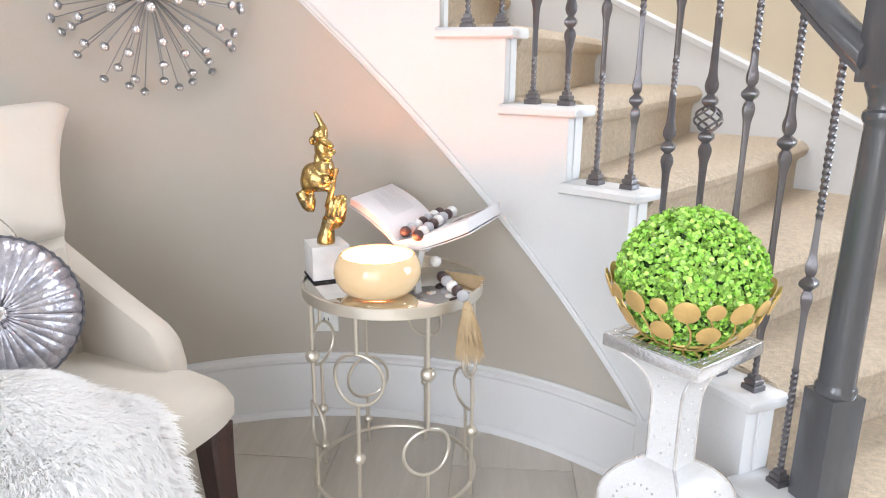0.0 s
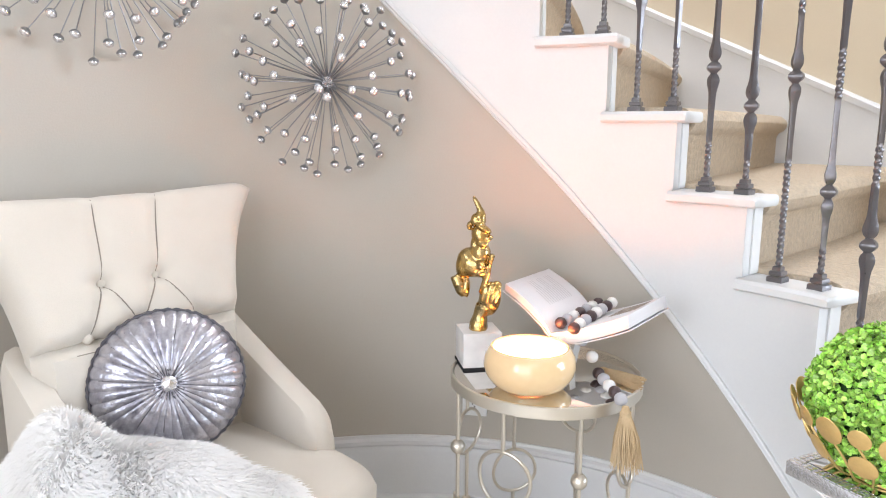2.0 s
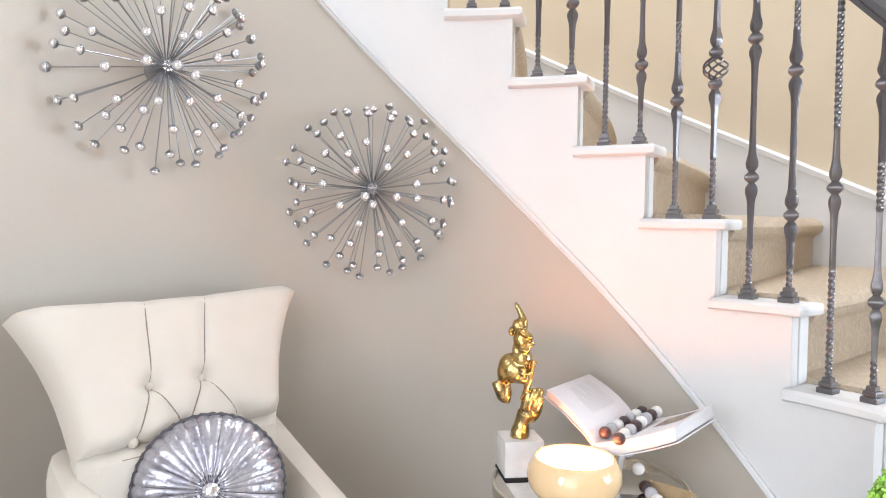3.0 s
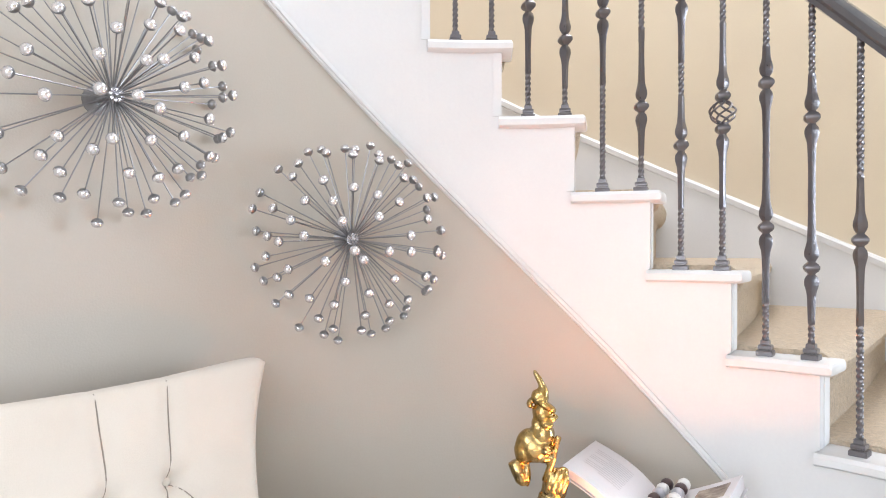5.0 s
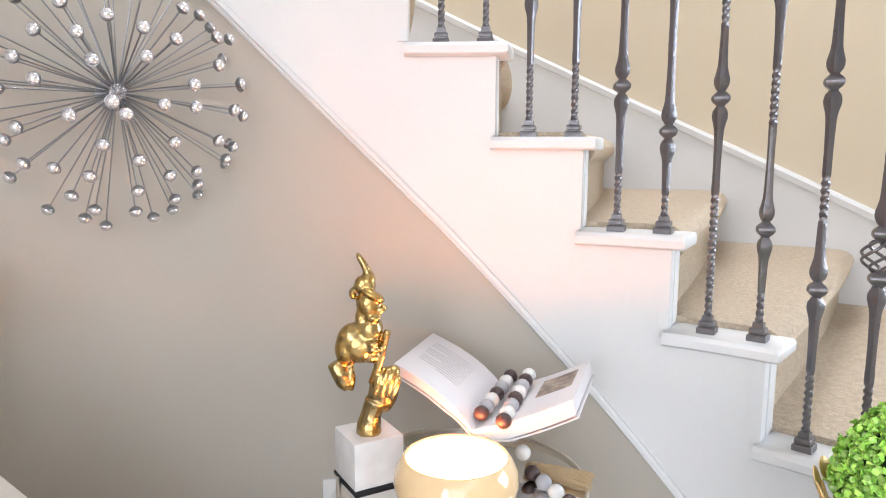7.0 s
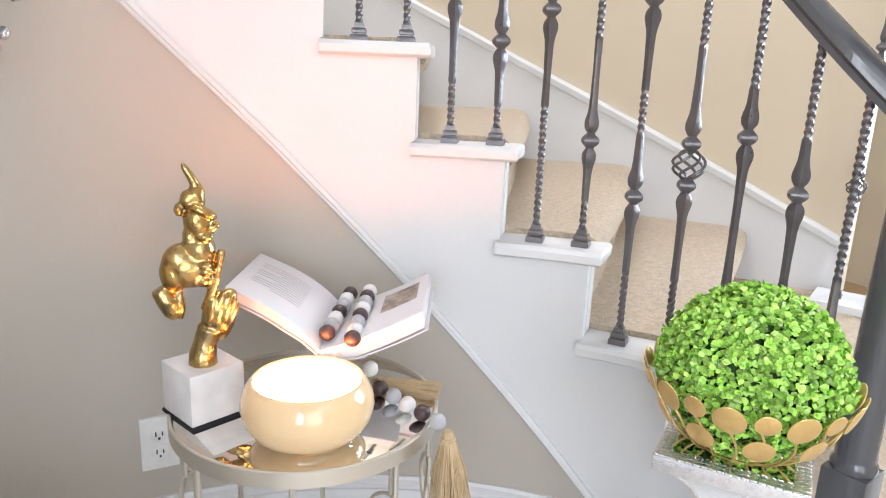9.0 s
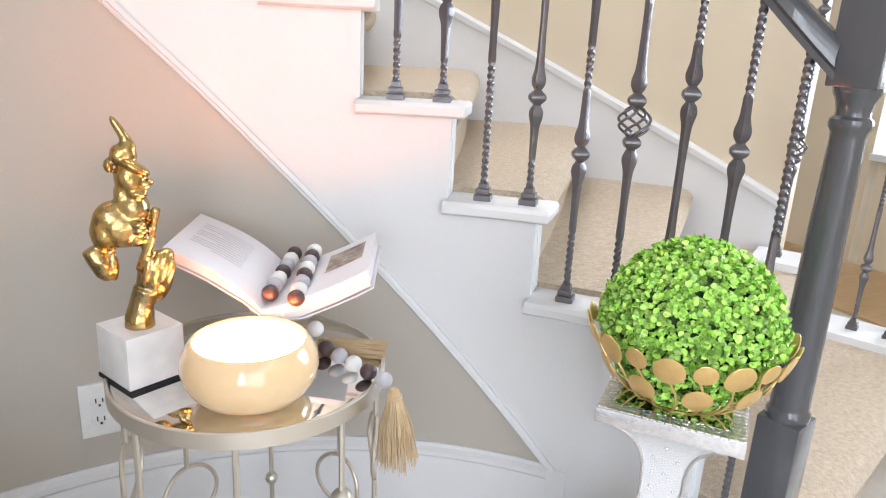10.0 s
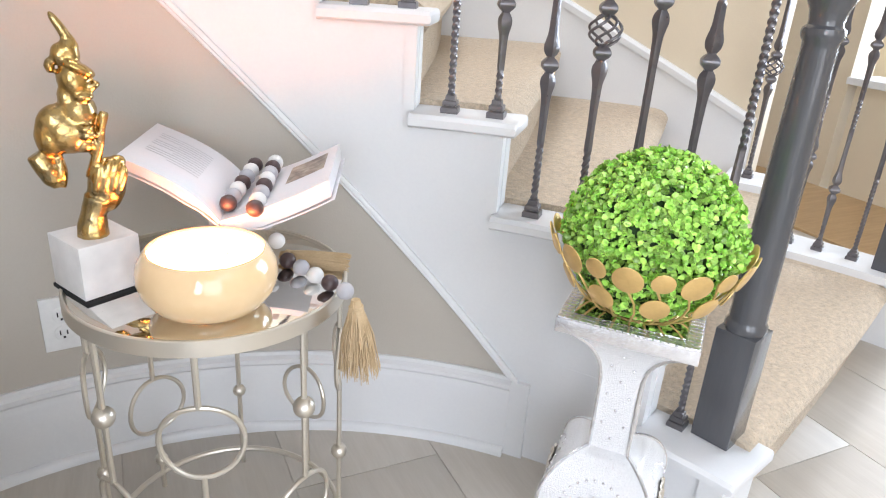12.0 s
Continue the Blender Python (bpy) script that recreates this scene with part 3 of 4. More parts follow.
# sloping arms: from the back's foot down to the seat's front
for sx in (-1, 1):
    bm = bmesh.new()
    rings = []
    N = 16
    for i in range(N + 1):
        s = i / N
        y = 0.055 - 0.365 * s
        zt = ZB + 0.012 - 0.185 * s ** 0.92 - (0.035 * max(0, (s - 0.88) / 0.12) ** 2)
        zb = 0.335
        x = W0 + 0.006 * s
        w = 0.036
        if i in (0, N):
            w *= 0.7
        ring = [(x - w, zb), (x + w, zb), (x + w, zt - 0.03), (x + w * 0.72, zt - 0.008), (x, zt), (x - w * 0.72, zt - 0.008), (x - w, zt - 0.03)]
        rings.append([(sx * a, y, b) for a, b in ring])
    rings_to_mesh(bm, rings)
    part("arm", bm, LINEN, chair)

# seat with rounded front
bm = bmesh.new()
rings = []
for i in range(15):
    s = i / 14
    x = 0.0075 - 0.2475 * math.cos(math.pi * s) if i in (0, 14) else -0.24 + 0.495 * (0.02 + 0.96 * s)
    e = math.sqrt(max(0, 1 - abs(2 * s - 1) ** 6))
    f = -0.45 - 0.012 * math.sin(math.pi * s) + 0.022 * abs(2 * s - 1) ** 8
    zt = 0.406 + 0.024 * e
    prof = [(0.03, 0.33), (f + 0.015, 0.33), (f, 0.34), (f - 0.002, 0.375 + 0.01 * e), (f + 0.006, zt - 0.022), (f + 0.020, zt - 0.008), (f + 0.045, zt), (f + 0.1, zt + 0.006), (f + 0.3, zt + 0.010), (0.03, zt + 0.004)]
    rings.append([(x, y, z) for y, z in prof])
rings_to_mesh(bm, rings)
part("seat", bm, LINEN, chair)
for x, y, rake in ((-0.19, -0.415, 0.0), (0.205, -0.415, 0.0), (-0.18, 0.02, 0.06), (0.18, 0.02, 0.06)):
    bm = bmesh.new()
    rings = []
    for i in range(7):
        s = i / 6
        h = 0.031 - 0.012 * s
        c = Vector((x + (0.012 if x > 0 else -0.012) * s * s, y + rake * s - (0.0 if rake else 0.018 * s * s), 0.335 * (1 - s)))
        rings.append([c + Vector((a * h, b * h, 0)) for a, b in ((-1, -0.8), (-0.8, -1), (0.8, -1), (1, -0.8), (1, 0.8), (0.8, 1), (-0.8, 1), (-1, 0.8))])
    rings_to_mesh(bm, rings)
    part("leg", bm, DARKWOOD, chair, "dark espresso stained wooden leg")

# ---- round pillow ----
PILLOW = look((-0.722, 1.322, 0.600), (0.11, 0.30, 0.98))
pillow = thing("round_pillow", "round silver pleated satin pillow with a crystal button on the armchair", "pillow", m=PILLOW)
RP = 0.141
NP = 36


def pillow_side(front):
    bm = bmesh.new()
    rings = []
    for j in range(19):
        s = j / 18
        ring = []
        for i in range(NP * 6):
            a = 2 * math.pi * i / (NP * 6)
            ph = (i % 6) / 6
            ridge = abs(math.sin(math.pi * ph)) ** 0.6
            r = RP * s
            h = 0.062 * (1 - s ** 2.6) ** 0.62 - 0.030 * math.exp(-(s / 0.13) ** 2)
            h += 0.0022 * (ridge - 0.5) * (1 + 0.6 * math.sin(i // 6 * 2.7)) * min(1, s * 3)
            rr = r * (1 + 0.018 * ridge * s)
            ring.append((rr * math.cos(a), rr * math.sin(a), h if front else -h * 0.8))
        rings.append(ring)
    rings[0] = [(0.0008 * math.cos(2 * math.pi * i / (NP * 6)), 0.0008 * math.sin(2 * math.pi * i / (NP * 6)), rings[0][0][2]) for i in range(NP * 6)]
    return rings_to_mesh(bm, rings, True, False)


part("front", pillow_side(False), SATIN, pillow)
part("back", pillow_side(True), SATIN, pillow)
bm = bmesh.new()
tube(bm, [((RP + 0.002 + 0.0016 * math.sin(i * 2.5)) * math.cos(2 * math.pi * i / 120), (RP + 0.002 + 0.0016 * math.sin(i * 2.5)) * math.sin(2 * math.pi * i / 120), 0.0) for i in range(120)], 0.004, 6, True)
part("piping", bm, SATIN_DARK, pillow)
# thin dark tubes that put the shade of the folds into colour
for i in range(NP):
    a = 2 * math.pi * i / NP
    bm = bmesh.new()
    pts = []
    for j in range(10):
        s = 0.10 + (0.90, 0.55, 0.78, 0.86, 0.47)[i * 7 % 5] * j / 9
        h = 0.062 * (1 - min(s, 0.999) ** 2.6) ** 0.62 - 0.030 * math.exp(-(s / 0.13) ** 2) - 0.0026 * min(1, s * 3)
        aa = a + 0.05 * math.sin(i * 1.9) + 0.06 * math.sin(3 * s + i * 2.3)
        pts.append((RP * s * math.cos(aa), RP * s * math.sin(aa), -h * 0.8 - 0.0006))
    tube(bm, pts, 0.0015, 4)
    part("pleat", bm, SATIN_DARK, pillow)
bm = bmesh.new()
bmesh.ops.create_icosphere(bm, subdivisions=2, radius=0.0185)
bmesh.ops.transform(bm, matrix=pose(0, 0, -0.036) @ Matrix.Diagonal((1, 1, 0.7, 1)), verts=bm.verts[:])
part("button", bm, CRYSTAL, pillow, "faceted crystal button", smooth=False)

# ---- faux fur throw ----
throw = thing("fur_throw", "shaggy white faux fur throw heaped on the armchair seat", "throw blanket", m=CHAIR)


def throw_z(x, y):
    """Height of the heaped throw over the chair's seat, in chair space."""
    g = math.exp(-((y + 0.26) / 0.17) ** 2)
    z = 0.437 + (0.025 + 0.085 / (1 + math.exp((x + 0.02) / 0.055))) * g
    z += 0.095 * math.exp(-(((x + 0.255) / 0.06) ** 2 + ((y + 0.22) / 0.085) ** 2))
    z += 0.016 * noise.noise(Vector((x * 10, y * 10, 2.0))) + 0.010 * math.sin(16 * x + 9 * y)
    if y < -0.44:
        d = -0.44 - y
        z -= min(d, 0.03) * 0.6 + max(0, d - 0.03) * 4.2
    if x < -0.31:
        z -= (-0.31 - x) * 2.0
    return z


TX0, TX1, TY0, TY1 = -0.41, 0.17, -0.535, -0.07
bm = bmesh.new()
NX, NY = 44, 40
rows_t, rows_b = [], []


def throw_edge(y):
    """Where the throw ends on the outer side, at that depth."""
    return -0.07 + 0.135 * min(1, max(0, (-0.10 - y) / 0.36)) + 0.012 * math.sin(30 * y)


for j in range(NY + 1):
    y = TY0 + (TY1 - TY0) * j / NY
    x1 = throw_edge(y)
    rt, rb = [], []
    for i in range(NX + 1):
        x = TX0 + (x1 - TX0) * i / NX
        z = throw_z(x, y)
        e = min(1, min(i, NX - i) / 3, min(j, NY - j) / 3)
        rt.append(bm.verts.new((x, y, z - 0.012 * (1 - e))))
        rb.append(bm.verts.new((x, y, z - 0.028)))
    rows_t.append(rt)
    rows_b.append(rb)
for j in range(NY):
    for i in range(NX):
        bm.faces.new((rows_t[j][i], rows_t[j][i + 1], rows_t[j + 1][i + 1], rows_t[j + 1][i]))
        bm.faces.new((rows_b[j][i], rows_b[j + 1][i], rows_b[j + 1][i + 1], rows_b[j][i + 1]))
for j in range(NY):
    bm.faces.new((rows_t[j][0], rows_t[j + 1][0], rows_b[j + 1][0], rows_b[j][0]))
    bm.faces.new((rows_t[j][NX], rows_b[j][NX], rows_b[j + 1][NX], rows_t[j + 1][NX]))
for i in range(NX):
    bm.faces.new((rows_t[0][i], rows_b[0][i], rows_b[0][i + 1], rows_t[0][i + 1]))
    bm.faces.new((rows_t[NY][i], rows_t[NY][i + 1], rows_b[NY][i + 1], rows_b[NY][i]))
part("blanket", bm, FUR, throw)

rng = random.Random(5)
verts, faces = [], []
for c in range(20000):
    y = TY0 + (TY1 - TY0) * rng.random()
    x1 = throw_edge(y)
    x = TX0 + (x1 - TX0) * rng.random()
    e = 0.004
    p = Vector((x, y, throw_z(x, y)))
    nx = Vector((throw_z(x - e, y) - throw_z(x + e, y), throw_z(x, y - e) - throw_z(x, y + e), 2 * e)).normalized()
    flow = Vector((noise.noise(Vector((x * 7, y * 7, 0))), noise.noise(Vector((x * 7, y * 7, 9))) - 0.35, -0.25))
    out = Vector((0.6, -0.3, 0)) if x > x1 - 0.03 else Vector()
    lock = (nx * 0.85 + flow * 0.75 + out).normalized()
    for q in range(3):
        d = (lock + Vector((rng.uniform(-0.25, 0.25), rng.uniform(-0.25, 0.25), rng.uniform(-0.2, 0.2)))).normalized()
        ln = rng.uniform(0.014, 0.032)
        w = d.orthogonal().normalized() * 0.0012
        b = p + Vector((rng.uniform(-0.003, 0.003), rng.uniform(-0.003, 0.003), -0.003))
        mid = b + d * ln * 0.55
        tip = b + d * ln + Vector((0, 0, -0.2 * ln)) + flow * 0.004
        k0 = len(verts)
        verts += [b - w, b + w, mid + w * 0.8, mid - w * 0.8, tip]
        faces += [(k0, k0 + 1, k0 + 2, k0 + 3), (k0 + 3, k0 + 2, k0 + 4)]
me = bpy.data.meshes.new("fur")
me.from_pydata([tuple(v) for v in verts], [], faces)
me.materials.append(FUR)
fur = new("fur", me)
fur.parent = throw
tagged(fur, "long white fur strands", kind="stuff")

# ---- side table ----
TC = Vector((-0.038, 1.746, 0))
TR, TH = 0.217, 0.548
table = thing("side_table", "round champagne metal side table with mirror top, rings and balls", "side table", m=Matrix.Translation(TC))
bm = bmesh.new()
lathe(bm, [(TR - 0.012, TH - 0.024), (TR - 0.002, TH - 0.024), (TR, TH - 0.0225), (TR, TH + 0.0015), (TR - 0.0015, TH + 0.003), (TR - 0.005, TH + 0.003), (TR - 0.006, TH - 0.002), (TR - 0.012, TH - 0.006)], 72, caps=False)
part("rim", bm, CHAMP, table)
bm = bmesh.new()
lathe(bm, [(TR - 0.009, TH - 0.010), (TR - 0.0065, TH - 0.002), (TR - 0.010, TH)], 72)
part("mirror_top", bm, MIRROR, table, "round mirrored glass top")
RB = TR - 0.012
bm = bmesh.new()
tube(bm, [(RB * math.cos(2 * math.pi * i / 64), RB * math.sin(2 * math.pi * i / 64), 0.036) for i in range(64)], 0.0055, 8, True)
part("base_ring", bm, CHAMP, table)


def ring_on(a0, z0, r):
    """A ring lying in the drum's surface."""
    pts = []
    for i in range(28):
        b = 2 * math.pi * i / 28
        a = a0 + r * math.cos(b) / RB
        pts.append((RB * math.cos(a), RB * math.sin(a), z0 + r * math.sin(b)))
    return pts


POSTS = (   # angle of each post, height and radius of its ring, then its balls (height, radius)
    (-61, 0.192, 0.058, ((0.386, 0.0175),)),
    (-16, 0.385, 0.056, ((0.180, 0.0150),)),
    (29, 0.215, 0.056, ()),
    (72, 0.372, 0.048, ((0.185, 0.0130),)),
    (119, 0.200, 0.059, ((0.070, 0.0125),)),
    (164, 0.352, 0.056, ((0.165, 0.0135), (0.055, 0.0125))),
    (209, 0.210, 0.054, ((0.386, 0.0170),)),
    (254, 0.375, 0.061, ((0.180, 0.0150),)),
)
for angle, ring_z, ring_r, balls in POSTS:
    a = radians(angle)
    c, s = math.cos(a) * RB, math.sin(a) * RB
    bm = bmesh.new()
    tube(bm, [(c, s, 0.0), (c, s, ring_z - ring_r)], 0.0048, 8)
    post = part("post", bm, CHAMP, table)
    bm = bmesh.new()
    tube(bm, [(c, s, ring_z + ring_r), (c, s, TH - 0.02)], 0.0048, 8)
    part("upper_rod", bm, CHAMP, post)
    bm = bmesh.new()
    tube(bm, ring_on(a, ring_z, ring_r), 0.0042, 8, True)
    part("ring", bm, CHAMP, post)
    for z, r in balls:
        bm = bmesh.new()
        ball(bm, (c, s, z), r, 18, 12)
        part("ball", bm, CHAMP, post)

# ---- statue on its block ----
BLOCK = pose(-0.199, 1.756, TH, 0, 0, 26.5)
block = thing("plinth_block", "white marble block with a black base under the gold sculpture", "plinth", m=BLOCK)
bm = bmesh.new()
box(bm, -0.045, 0.045, -0.045, 0.045, 0.005, 0.087, 0.002)
part("stone", bm, MARBLE, block)
bm = bmesh.new()
box(bm, -0.047, 0.047, -0.047, 0.047, 0.0, 0.0055)
part("base", bm, BLACK, block)

U = 0.00092
bm = bmesh.new()


def lump(x, y, rx, ry, rz, tilt=0, d=0.0):
    """An ellipsoid in the sculpture's own plane, x from its foot and y up, in its own units."""
    ball(bm, (x * U, d * U, y * U), U, 20, 14, (rx, rz, ry), pose(0, 0, 0, 0, tilt, 0))


def limb(points, radii):
    tube(bm, [(x * U, d * U, y * U) for x, y, d in points], [r * U for r in radii], 12)


# wrist, closed hand and raised finger
limb([(-4, 0, 0), (-4, 14, 0), (0, 38, 0), (10, 62, 0)], [25, 24, 19, 22])
lump(-8, 6, 20, 12, 17)
lump(23, 82, 28, 46, 20, 10)
for x, y, ry in ((10, 96, 26), (22, 98, 30), (34, 98, 28), (44, 92, 24)):
    lump(x, y, 8, ry, 9, 16, -15)
lump(40, 118, 14, 12, 14, 0, -4)
limb([(6, 96, -4), (12, 128, -10), (20, 155, -14), (25, 178, -15), (30, 198, -14)], [12, 9, 6.5, 6, 6.5])
# jaw fragment and the piece hanging from it
lump(-22, 168, 42, 34, 30, 12)
lump(-42, 162, 24, 30, 26, 8)
lump(-36, 184, 24, 28, 24, 34)
lump(-2, 152, 22, 18, 26)
lump(-4, 196, 26, 32, 26, -6)
lump(2, 176, 12, 8, 14, 0, -20)
lump(4, 166, 13, 6, 14, 0, -20)
limb([(-68, 136, 0), (-56, 116, 0), (-46, 96, 0), (-42, 84, 0)], [13, 19, 17, 9])
lump(-36, 108, 8, 28, 14, 0)
# cheek, nose and brow
lump(-4, 242, 24, 28, 24, -12)
lump(-18, 222, 12, 24, 18, 8)
lump(18, 236, 13, 8, 12, -24, -8)
lump(4, 222, 16, 9, 14, 0, -12)
lump(4, 262, 24, 8, 18, 30, -8)
# headpiece with a curling point
lump(-18, 280, 13, 17, 15)
lump(-33, 264, 6, 11, 10)
lump(-6, 284, 14, 22, 15, -8)
limb([(-2, 288, 0), (-6, 303, 0), (-14, 320, 0), (-22, 332, 0), (-25, 339, 0)], [12, 9.5, 7, 5, 2])
statue = mesh_ob("sculpture", bm, GOLD, True)
statue.matrix_basis = pose(-0.194, 1.750, TH + 0.086, 0, 0.6, 2)
tagged(statue, "gold abstract sculpture standing on a white marble block", "sculpture")
rm = statue.modifiers.new("skin", "REMESH")
rm.mode, rm.voxel_size, rm.use_smooth_shade = "VOXEL", 0.0021, True
sm = statue.modifiers.new("soften", "SMOOTH")
sm.factor, sm.iterations = 0.5, 6
ham = bpy.data.textures.new("hammered", "CLOUDS")
ham.noise_scale, ham.noise_depth = 0.030, 1
dm = statue.modifiers.new("hammered", "DISPLACE")
dm.texture, dm.strength, dm.mid_level = ham, 0.004, 0.5

# ---- candle bowl ----
bowl = thing("candle_bowl", "lit candle in a round glossy cream bowl on the mirror top", "candle", m=Matrix.Translation((-0.057, 1.632, TH + 0.001)))
bm = bmesh.new()
lathe(bm, [(0.048, 0.0), (0.062, 0.004), (0.081, 0.017), (0.094, 0.036), (0.0985, 0.055), (0.0955, 0.074), (0.0865, 0.090), (0.0825, 0.0945), (0.0795, 0.095), (0.0775, 0.092), (0.081, 0.084), (0.0865, 0.070)], 64, caps=False)
part("bowl", bm, ALABASTER, bowl)
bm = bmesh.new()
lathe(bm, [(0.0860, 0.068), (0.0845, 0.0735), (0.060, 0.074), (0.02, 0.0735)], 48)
part("wax", bm, WAX, bowl, "melted wax that gives off the candle's light")
for x, y in ((-0.025, 0.02), (0.03, 0.012), (0.0, -0.03)):
    bm = bmesh.new()
    tube(bm, [(x, y, 0.072), (x + 0.001, y, 0.084)], 0.001, 6)
    part("wick", bm, BLACK, bowl)
    bm = bmesh.new()
    lathe(bm, [(0.0008, 0.0), (0.0034, 0.004), (0.0036, 0.008), (0.002, 0.016), (0.0004, 0.022)], 12, (x, y, 0.079))
    part("flame", bm, FLAME, bowl)

# ---- open book on its stand ----
S0, S1 = Vector((-0.025, 1.712, 0.650)), Vector((0.055, 1.902, 0.655))
ALONG = (S1 - S0)
stand = thing("book_stand", "small white stand holding the open book", "book stand", m=Matrix.Translation((0.004, 1.790, TH + 0.001)))
bm = bmesh.new()
mm = pose(0, 0, 0, 0, 0, math.degrees(math.atan2(ALONG.y, ALONG.x)))
for tilt in (12, -12):
    box(bm, -0.016, 0.016, -0.004, 0.004, 0.001, 0.086, 0.001, mm @ pose(0, -0.0010 * tilt, 0, tilt, 0, 0))
part("frame", bm, MARBLE, stand)
book = thing("open_book", "thick white book lying open with text and a photograph", "book")


def book_half(across, rise, bend, thick, hollow=1.0):
    """A fanned half of pages that lies along a slanting direction; returns its skin and the upper surface's points."""
    across = Vector(across)
    under = Vector((0, 0, -1)) + across.normalized() * 0.15
    bm = bmesh.new()
    rings, surf = [], []
    for i in range(13):
        s = i / 12
        lift = rise * s ** hollow + bend * math.sin(math.pi * s ** 0.7)
        t = thick * min(1, 0.35 + s * 2.2)
        a = S0 + across * s + Vector((0, 0, lift))
        b = a + ALONG
        rings.append([a, b, b + under * t, a + under * t])
        surf.append((a, b))
    rings_to_mesh(bm, rings)
    return bm, surf


LEFT, RIGHT = (-0.130, 0.138, 0), (0.163, -0.028, 0)
bmL, surfL = book_half(LEFT, 0.074, 0.016, 0.017)
part("left_page_block", bmL, PAPER, book)
bmR, surfR = book_half(RIGHT, 0.062, 0.004, 0.028, 1.5)
part("right_page_block", bmR, PAPER, book)


def on_page(surf, u, v, up=0.0006):
    f = u * 12
    i = min(int(f), 11)
    a = surf[i][0].lerp(surf[i + 1][0], f - i)
    b = surf[i][1].lerp(surf[i + 1][1], f - i)
    return a.lerp(b, v) + Vector((0, 0, up))


def page_patch(surf, u0, u1, v0, v1, up):
    bm = bmesh.new()
    n = 6
    lo = [[on_page(surf, u0 + (u1 - u0) * i / n, v, up) for i in range(n + 1)] for v in (v0, v1)]
    hi = [[p + Vector((0, 0, 0.0004)) for p in r] for r in lo]
    rings = [[lo[0][i], lo[1][i], hi[1][i], hi[0][i]] for i in range(n + 1)]
    return rings_to_mesh(bm, rings)


for j in range(12):
    v = 0.80 - 0.045 * j
    part("text_line", page_patch(surfL, 0.30, 0.86 if j % 4 != 3 else 0.62, v, v + 0.012, 0.0006), INK, book)
part("photograph", page_patch(surfR, 0.52, 0.90, 0.42, 0.84, 0.0006), PHOTO, book, "brown toned printed photograph")
for nm, across, tk, surf in (("left_cover", LEFT, 0.0178, surfL), ("right_cover", RIGHT, 0.0288, surfR)):
    bm = bmesh.new()
    rings = []
    for i in range(7):
        u = i / 6
        drop = tk * min(1, 0.35 + u * 2.2)
        off = Vector(across).normalized() * (0.15 * drop + 0.006 * u)
        a, b = on_page(surf, u, -0.02, -drop) + off, on_page(surf, u, 1.02, -drop) + off
        rings.append([a, b, b - Vector((0, 0, 0.0025)), a - Vector((0, 0, 0.0025))])
    rings_to_mesh(bm, rings)
    part(nm, bm, PAPER, book, "white hard cover")

# ---- wooden bead garland with jute tassels ----
garland = thing("bead_garland", "wooden bead garland in white, grey and brown with jute tassels", "bead garland")
BR = 0.0138


def bead_run(a, b, n, seq, sag=0.0):
    for i in range(n):
        s = i / max(1, n - 1)
        p = Vector(a).lerp(Vector(b), s) + Vector((0, 0, -sag * math.sin(math.pi * s)))
        bm = bmesh.new()
        lathe(bm, [(0.003, -0.0130), (0.0080, -0.0112), (0.0121, -0.0066), (BR, 0.0), (0.0121, 0.0066), (0.0080, 0.0112), (0.003, 0.0130)], 18)
        ob = part("bead", bm, {"w": BEAD_W, "g": BEAD_G, "b": BEAD_B}[seq[i % len(seq)]], garland)
        ob.matrix_basis = Matrix.Translation(p) @ (Vector(b) - Vector(a)).to_track_quat("Z", "Y").to_matrix().to_4x4()


bead_run((0.066, 1.880, 0.685), (-0.006, 1.740, 0.668), 7, "bwgbwgb")
bead_run((0.098, 1.864, 0.692), (0.027, 1.703, 0.669), 8, "wbgwbgwb", -0.002)
bead_run((0.004, 1.718, 0.640), (0.004, 1.718, 0.640), 1, "w")
bead_run((0.044, 1.716, 0.640), (0.066, 1.735, 0.598), 2, "gw")
bead_run((0.082, 1.730, TH + 0.0146), (0.135, 1.592, TH + 0.0146), 5, "bgwbg")


def tassel(name, head, way, length, spread, flat):
    ob = thing(name, "natural jute tassel tied to the bead garland", "tassel")
    ob.parent = garland
    r2 = random.Random(len(name) + int(length * 1000))
    bm = bmesh.new()
    head, way = Vector(head), Vector(way).normalized()
    side = way.orthogonal().normalized()
    other = way.cross(side)
    for i in range(230):
        a, q = r2.uniform(0, 2 * math.pi), math.sqrt(r2.random())
        o = side * math.cos(a) * q + other * math.sin(a) * q * flat
        ln = length * r2.uniform(0.88, 1.04)
        wob = Vector((r2.uniform(-1, 1), r2.uniform(-1, 1), r2.uniform(-1, 1))) * 0.003
        pts = [head + o * 0.006, head + o * 0.010 + way * ln * 0.12, head + o * spread * 0.7 + way * ln * 0.5 + wob, head + o * spread + way * ln]
        tube(bm, pts, [0.0009, 0.0010, 0.0009, 0.0006], 4)
    fr = part("strands", bm, JUTE, garland)
    bpy.data.objects.remove(ob)
    fr.name = name
    bm = bmesh.new()
    for j in range(4):
        c = head + way * (length * 0.09 + j * 0.0022)
        tube(bm, [c + (side * math.cos(t) + other * math.sin(t) * max(flat, 0.6)) * 0.0105 for t in [2 * math.pi * k / 16 for k in range(16)]], 0.0012, 5, True)
    part("binding", bm, JUTE, fr)


tassel("tassel", (0.145, 1.572, TH + 0.008), (0.06, -0.02, -1), 0.130, 0.034, 1.0)
tassel("tassel", (0.078, 1.768, TH + 0.010), (0.80, -0.60, 0.0), 0.120, 0.020, 0.35)

